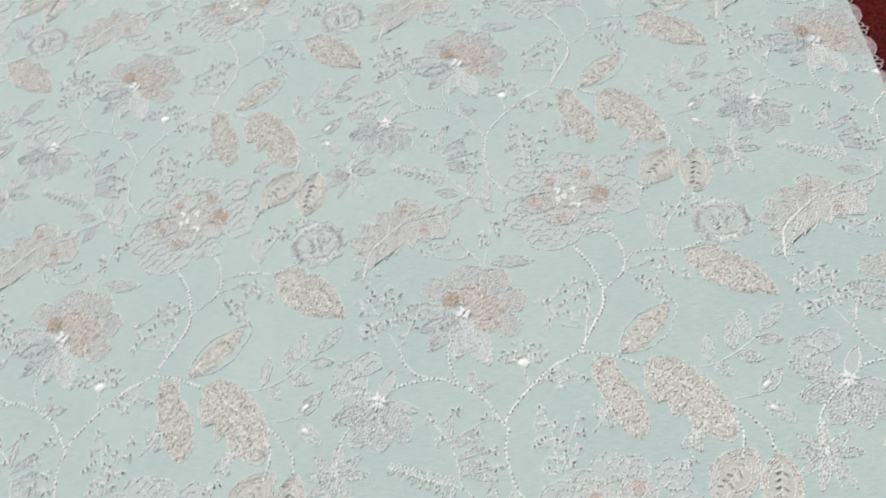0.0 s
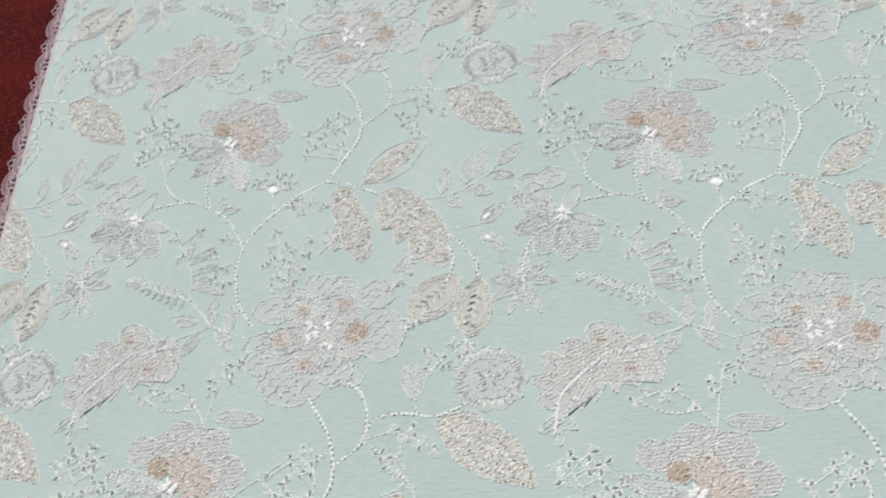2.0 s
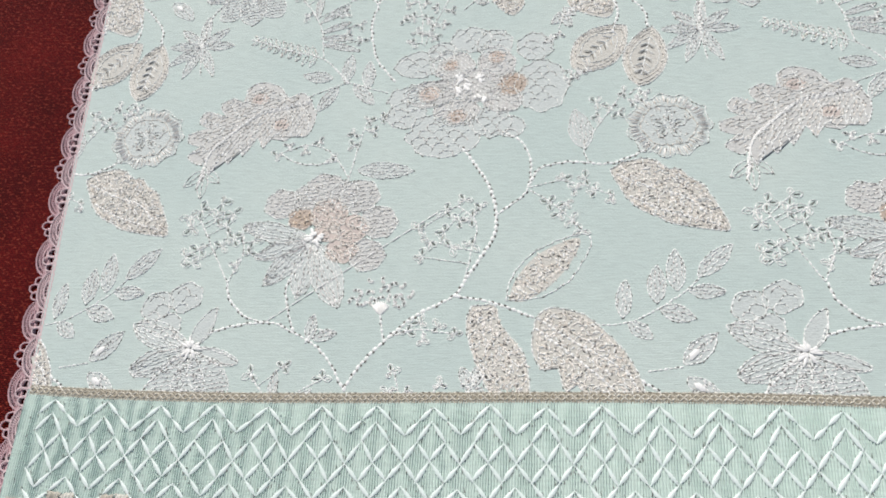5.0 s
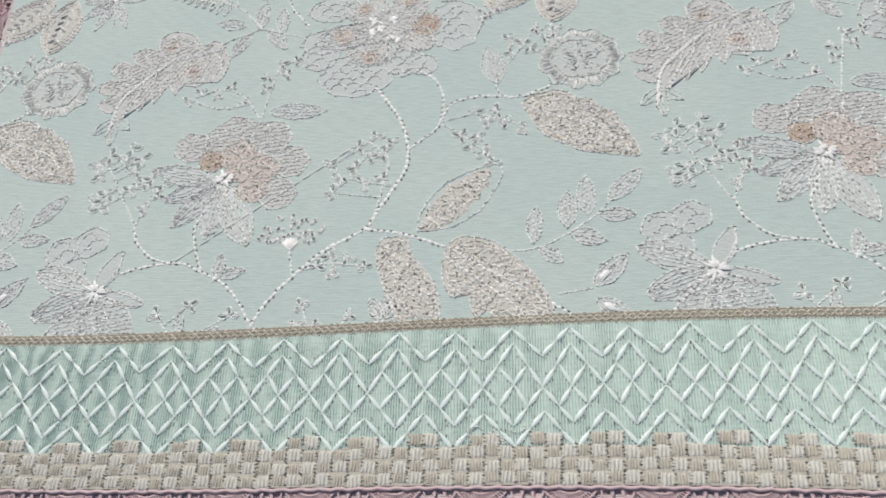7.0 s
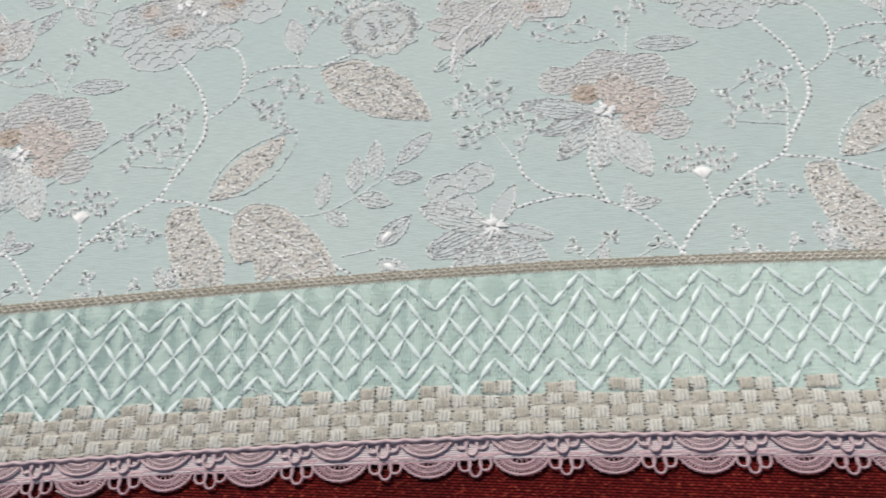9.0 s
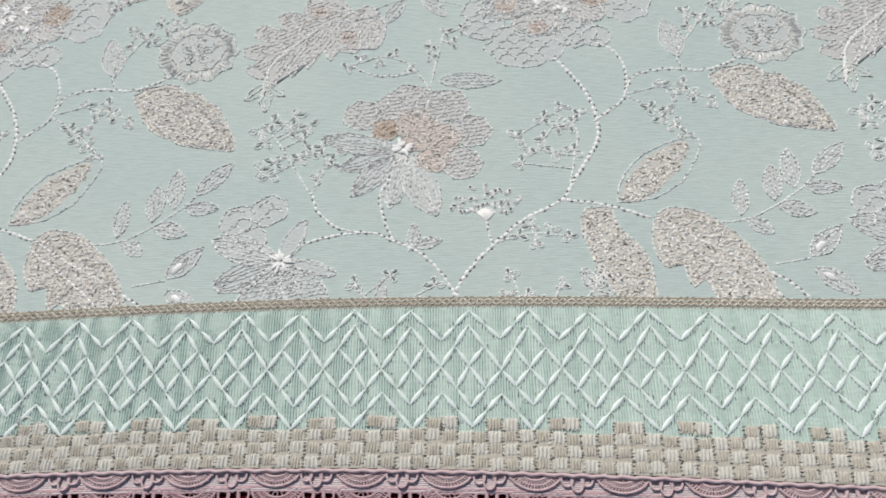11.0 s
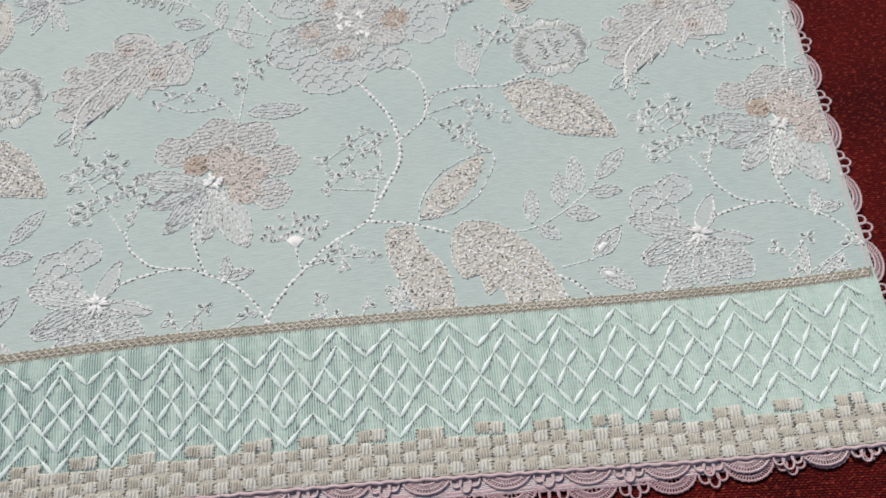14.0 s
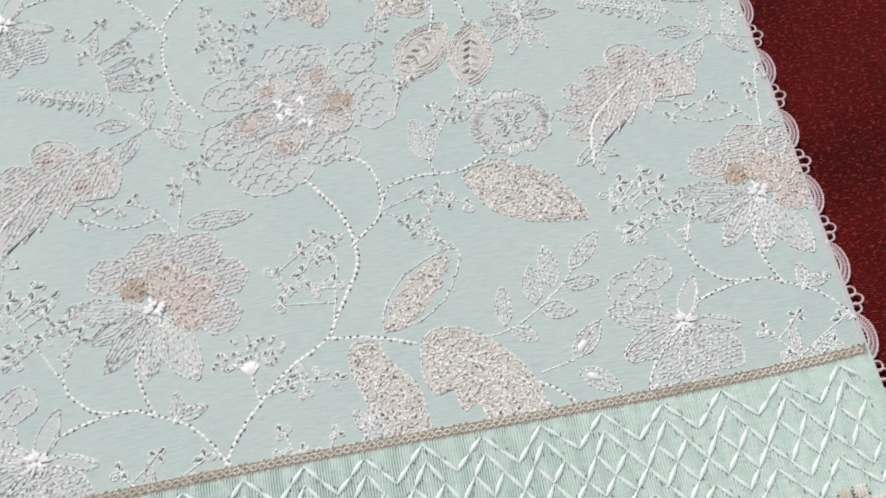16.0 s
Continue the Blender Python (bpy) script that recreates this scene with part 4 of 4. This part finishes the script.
for k in range(-36, 96):
    for row in range(4):
        if row == 0 and k % 4 not in (1, 2):
            continue
        p = band_point((k + 0.5) / 4, 41.4 + row * 4.1, 1.0)
        if left_x(p[1]) + 0.004 < p[0] < right_x(p[1]) - 0.004:
            tan_one = (k + row) % 2
            m = Matrix.Translation((p[0], p[1], 0.0009)) @ Matrix.Rotation(rng.normal(0, 0.04), 4, "Z")
            part("tan_patch" if tan_one else "cream_patch", (tan_patches if tan_one else cream_patches)[rng.integers(5)], band, m=m)
            # dashes at the patch's sides, mostly dark: painted shade of the gaps
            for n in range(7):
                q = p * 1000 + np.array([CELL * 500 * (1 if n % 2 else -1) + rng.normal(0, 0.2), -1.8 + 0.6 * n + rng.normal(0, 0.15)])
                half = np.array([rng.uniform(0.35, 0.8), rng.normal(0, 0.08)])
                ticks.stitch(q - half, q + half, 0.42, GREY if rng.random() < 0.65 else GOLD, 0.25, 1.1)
for k in range(-9, 24):
    for k0, d0, k1, d1 in ((0, 3.2, 0.5, 13.8), (0, 8.8, 0.5, 23.9), (0.5, 23.9, 1.0, 36.8), (0.5, 32.4, 1.0, 44.2)):
        for flip in (0, 1):
            # upright ticks beside each stroke, its shadow hatched on in grey and band colour
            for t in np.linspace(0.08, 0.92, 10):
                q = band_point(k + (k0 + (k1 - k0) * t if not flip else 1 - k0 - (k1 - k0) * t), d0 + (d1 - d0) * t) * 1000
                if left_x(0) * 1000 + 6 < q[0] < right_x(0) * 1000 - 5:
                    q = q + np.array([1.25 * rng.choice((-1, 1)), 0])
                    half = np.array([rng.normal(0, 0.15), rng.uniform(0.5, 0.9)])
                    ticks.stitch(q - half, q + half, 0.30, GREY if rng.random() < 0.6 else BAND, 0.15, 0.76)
v, fc, ix, _, mt, _ = ticks.build()
tagged(part("tick_shading", mesh_of("tick_shading", v.tolist(), fc, mt, ix), band), kind="stuff")


# ---- the braid between ground and border ----
def braid():
    f = Sewn("braid_trim", "beige chain-stitched braid")
    line = np.array([between(t, braid_y) for t in np.linspace(0.002, 0.998, 80)]) * 1000
    p = resampled(line, 1.5)
    for n, (a, b) in enumerate(zip(p[:-2:2], p[1::2])):
        d = b - a
        s = np.array([-d[1], d[0]]) / np.hypot(*d)
        for side in (-1, 1):
            f.stitch(a, b + s * side * 1.25, 0.62, GOLD, 0.5, 0.4)
            f.stitch(b + s * side * 1.25, b + d, 0.62, GOLD, 0.5, 0.4)
    for off, width in ((1.8, 0.6), (-1.8, 0.75)):
        f.chain(line + (0, off), 2.2, width, GOLD, 0.05, rise=0.5, dark=0.9)
    verts, faces, index, island, mats, done = f.build()
    strip = [(x / 1000, y / 1000) for x, y in line]
    data = mesh_of("braid_trim", verts.tolist(), faces, mats, index)
    ob = part("braid_trim", data, panel, f.label)
    part("tape", sheet("tape", [[(x, y - 0.0019) for x, y in strip], [(x, y + 0.0019) for x, y in strip]], 0.0004, 0.0004, TAPE), ob)


braid()


# ---- lace ----
def tube(path, radius, closed=False, sides=5):
    """Vertices and faces of a cord along a path."""
    p = np.asarray(path, float)
    n = len(p)
    verts, faces = [], []
    for k in range(n):
        a, b = (p[k - 1], p[(k + 1) % n]) if closed else (p[max(0, k - 1)], p[min(n - 1, k + 1)])
        d = (b - a) / (np.hypot(*(b - a)) + 1e-12)
        s = np.array([-d[1], d[0]])
        for q in range(sides):
            w = 2 * math.pi * q / sides
            verts.append((*(p[k] + s * radius * math.cos(w)), radius * math.sin(w)))
    for k in range(n if closed else n - 1):
        for q in range(sides):
            a, b = k * sides + q, k * sides + (q + 1) % sides
            c, d = (k + 1) % n * sides + q, (k + 1) % n * sides + (q + 1) % sides
            faces.append((a, c, d, b))
    return verts, faces


def joined(name, pieces, material):
    verts, faces = [], []
    for v, f in pieces:
        faces += [tuple(i + len(verts) for i in face) for face in f]
        verts += v
    return mesh_of(name, verts, faces, [material])


LACE_PITCH, LACE_DEEP = 0.0291, 0.0064


def scallop(material):
    """A half-moon of close radial stitches between an inner arc and a corded rim; outward is -y."""
    def at(r, a):
        return 0.0092 * r * math.cos(a), 0.0008 - (LACE_DEEP + 0.0006) * r * math.sin(a)

    pieces = []
    for k in range(24):
        a = math.pi * (0.03 + 0.94 * k / 23)
        pieces.append(tube([at(r, a) for r in (0.54, 0.78, 1.02 + 0.05 * (k % 2))], 0.00025, sides=4))
    turns = np.linspace(0.05, math.pi - 0.05, 26)
    for r, thick in ((1.0, 0.00042), (0.78, 0.00026), (0.56, 0.00042), (0.24, 0.00034)):
        pieces.append(tube([at(r, a) for a in turns], thick))
    pieces += [tube([at(0.24, a), at(0.56, a)], 0.00020, sides=4) for a in np.linspace(0.4, math.pi - 0.4, 7)]
    return joined("scallop", pieces, material)


def loop_group(material):
    """Three open loops side by side, the middle one longest, on a twisted cord."""
    pieces = []
    for cx, deep, wide in ((-0.0033, 0.0046, 0.0019), (0.0, 0.0064, 0.0020), (0.0033, 0.0046, 0.0019)):
        path = [(cx + wide * math.cos(a), -deep / 2 + deep / 2 * math.sin(a) * (1.0 + 0.12 * abs(math.cos(a)))) for a in np.linspace(0, 2 * math.pi, 18, endpoint=False)]
        pieces.append(tube(path, 0.00042, True))
    pieces.append(tube([(x, 0.0002 - 0.0006 * abs(math.sin(x * 900))) for x in np.linspace(-0.0062, 0.0062, 14)], 0.0006))
    return joined("picot", pieces, material)


def heading(length, material):
    path = [(x, 0.0003 * math.sin(x * 2600)) for x in np.linspace(-length / 2, length / 2, 30)]
    return joined("heading", [tube(path, 0.0006), tube([(x, y - 0.0013) for x, y in path], 0.0004)], material)


def lace_edge(parent, line, z, shift, material, label, inset=0.0):
    """Lace units along a line of points, its outward side to the right of the way."""
    p = resampled(np.asarray(line), 0.001)
    run = np.arange(len(p)) * 0.001
    strip = part("lace_edging", heading(0.004, material), parent, label, Matrix.Translation((*p[0], z)))
    meshes = scallop(material), loop_group(material), heading(LACE_PITCH * 1.02, material)
    s = shift
    back = Matrix.Translation((-p[0][0], -p[0][1], -z))
    while s < run[-1] - 0.004:
        for extra, mesh, name in ((0.0, meshes[0], "scallop"), (LACE_PITCH / 2, meshes[1], "picot"), (LACE_PITCH / 4, meshes[2], "heading")):
            at = s + extra
            k = int(at * 1000)
            if 2 <= k < len(p) - 3:
                d = p[k + 2] - p[k - 2]
                m = Matrix.Translation((*p[k], z)) @ Matrix.Rotation(math.atan2(d[1], d[0]) + rng.normal(0, 0.03), 4, "Z") @ Matrix.Rotation(rng.normal(0, 0.02), 4, "X")
                ob = new(name, mesh)
                ob.parent, ob.matrix_basis = strip, back @ m
        s += LACE_PITCH


hem_line = [between(t, hem_y) for t in np.linspace(0, 1, 80)]
left_line = [(left_x(y), y) for y in np.linspace(FAR_END, hem_y(left_x(0)), 120)]
right_line = [(right_x(y), y) for y in np.linspace(hem_y(right_x(0)), FAR_END, 120)]
lace_edge(panel, [(x, y + 0.0010) for x, y in hem_line], -0.0002, 0.012, LACE_PALE, "dusty pink scalloped lace along the hem")
lace_edge(panel, [(x + 0.0008, y) for x, y in left_line], -0.0004, 0.006, LACE_PALE, "pale pink scalloped lace along the side")
lace_edge(panel, [(x - 0.0016, y) for x, y in right_line], -0.0004, 0.010, LACE_PALE, "pale pink scalloped lace along the side")

cord = np.array(resampled(hem_line, 0.002))
cord[:, 1] += 0.0003 * np.sin(np.arange(len(cord)) * 1.9) - 0.0002
part("hem_cord", joined("hem_cord", [tube(cord, 0.0007, sides=6)], LACE_PALE), panel, "pale rolled cord along the hem", Matrix.Translation((0, 0, 0.0004)))

# ---- the embroidery, repeat by repeat ----
PIECES = repeat()
for i in range(-1, 3):
    for j in range(-1, 4):
        for (u, v), piece in PIECES:
            sew_on(piece, laid(235.0 * i + u, 186.0 * j + v), panel)

# ---- loose ends ----
slack = Sewn("loose_thread", "long white thread end lying over the daisy")
for a, b in zip(*(lambda p: (p[:-1], p[1:]))(resampled([(52.0, 11.0), (18.0, -12.5), (-17.0, -37.0)], 6.0))):
    slack.stitch(a, b, 0.55, WHITE, 0.3, 0.25)
sew_on(slack, laid(0, 0), panel)

curl = Sewn("loose_thread", "short white thread curls on the border")
for cx, cy, size, first in ((86, -39, 3.0, 0.4), (94, -40, 3.6, 2.1), (100, -37, 2.6, 3.5), (91, -42, 4.4, 5.0)):
    turns = np.linspace(first, first + 3.4, 9)
    curl.chain(np.stack([cx + size * np.cos(turns), cy + size * 0.7 * np.sin(turns)], 1), 1.2, 0.4, WHITE, 0.05, rise=0.4, dark=0)
v, fc, ix, _, mt, _ = curl.build()
part("loose_thread", mesh_of("loose_thread", v.tolist(), fc, mt, ix), panel, curl.label, Matrix.Translation((0, 0, 0.0009)))
snag = Sewn("loose_thread", "dark short thread end caught in the cloth")
snag.chain(np.array([(440.5, 426.0), (440.8, 420.0), (439.0, 414.0)]), 3.0, 1.0, GREY, 0.02, rise=0.5, dark=0)
v, fc, ix, _, mt, _ = snag.build()
part("loose_thread", mesh_of("loose_thread", v.tolist(), fc, mt, ix), panel, snag.label)

# ---- the back panel, a little longer than the front ----
def back_hem(x):
    return hem_y(x) - 0.0066 * min(1.0, max(-0.3, (0.45 - x) / 0.09))


back = tagged(new("back_panel"), "white ribbed back layer with a pink lace edge", "fabric")
edge = [between(t, back_hem) for t in steps]
part("cloth", sheet("cloth", [edge, [between(t, lambda x: 0.03) for t in steps], [(left_x(FAR_END) + (right_x(FAR_END) - left_x(FAR_END)) * t, FAR_END) for t in steps]], -0.0009, 0.0006, BACKING), back)
lace_edge(back, [(x, y + 0.001) for x, y in edge], -0.0013, 0.012, LACE, "dusty pink scalloped lace of the back layer")
lace_edge(back, [(x - 0.0038, y) for x, y in left_line], -0.0016, 0.019, LACE, "dusty pink scalloped lace of the back layer")
hair = joined("loose_thread", [tube(smooth_line([(0.022, -0.0675), (0.030, -0.0712), (0.038, -0.0732), (0.046, -0.0736), (0.052, -0.0725)]), 0.00022)], LACE_PALE)
part("loose_thread", hair, back, "fine pink thread hanging from the lace", Matrix.Translation((0, 0, -0.0022)))
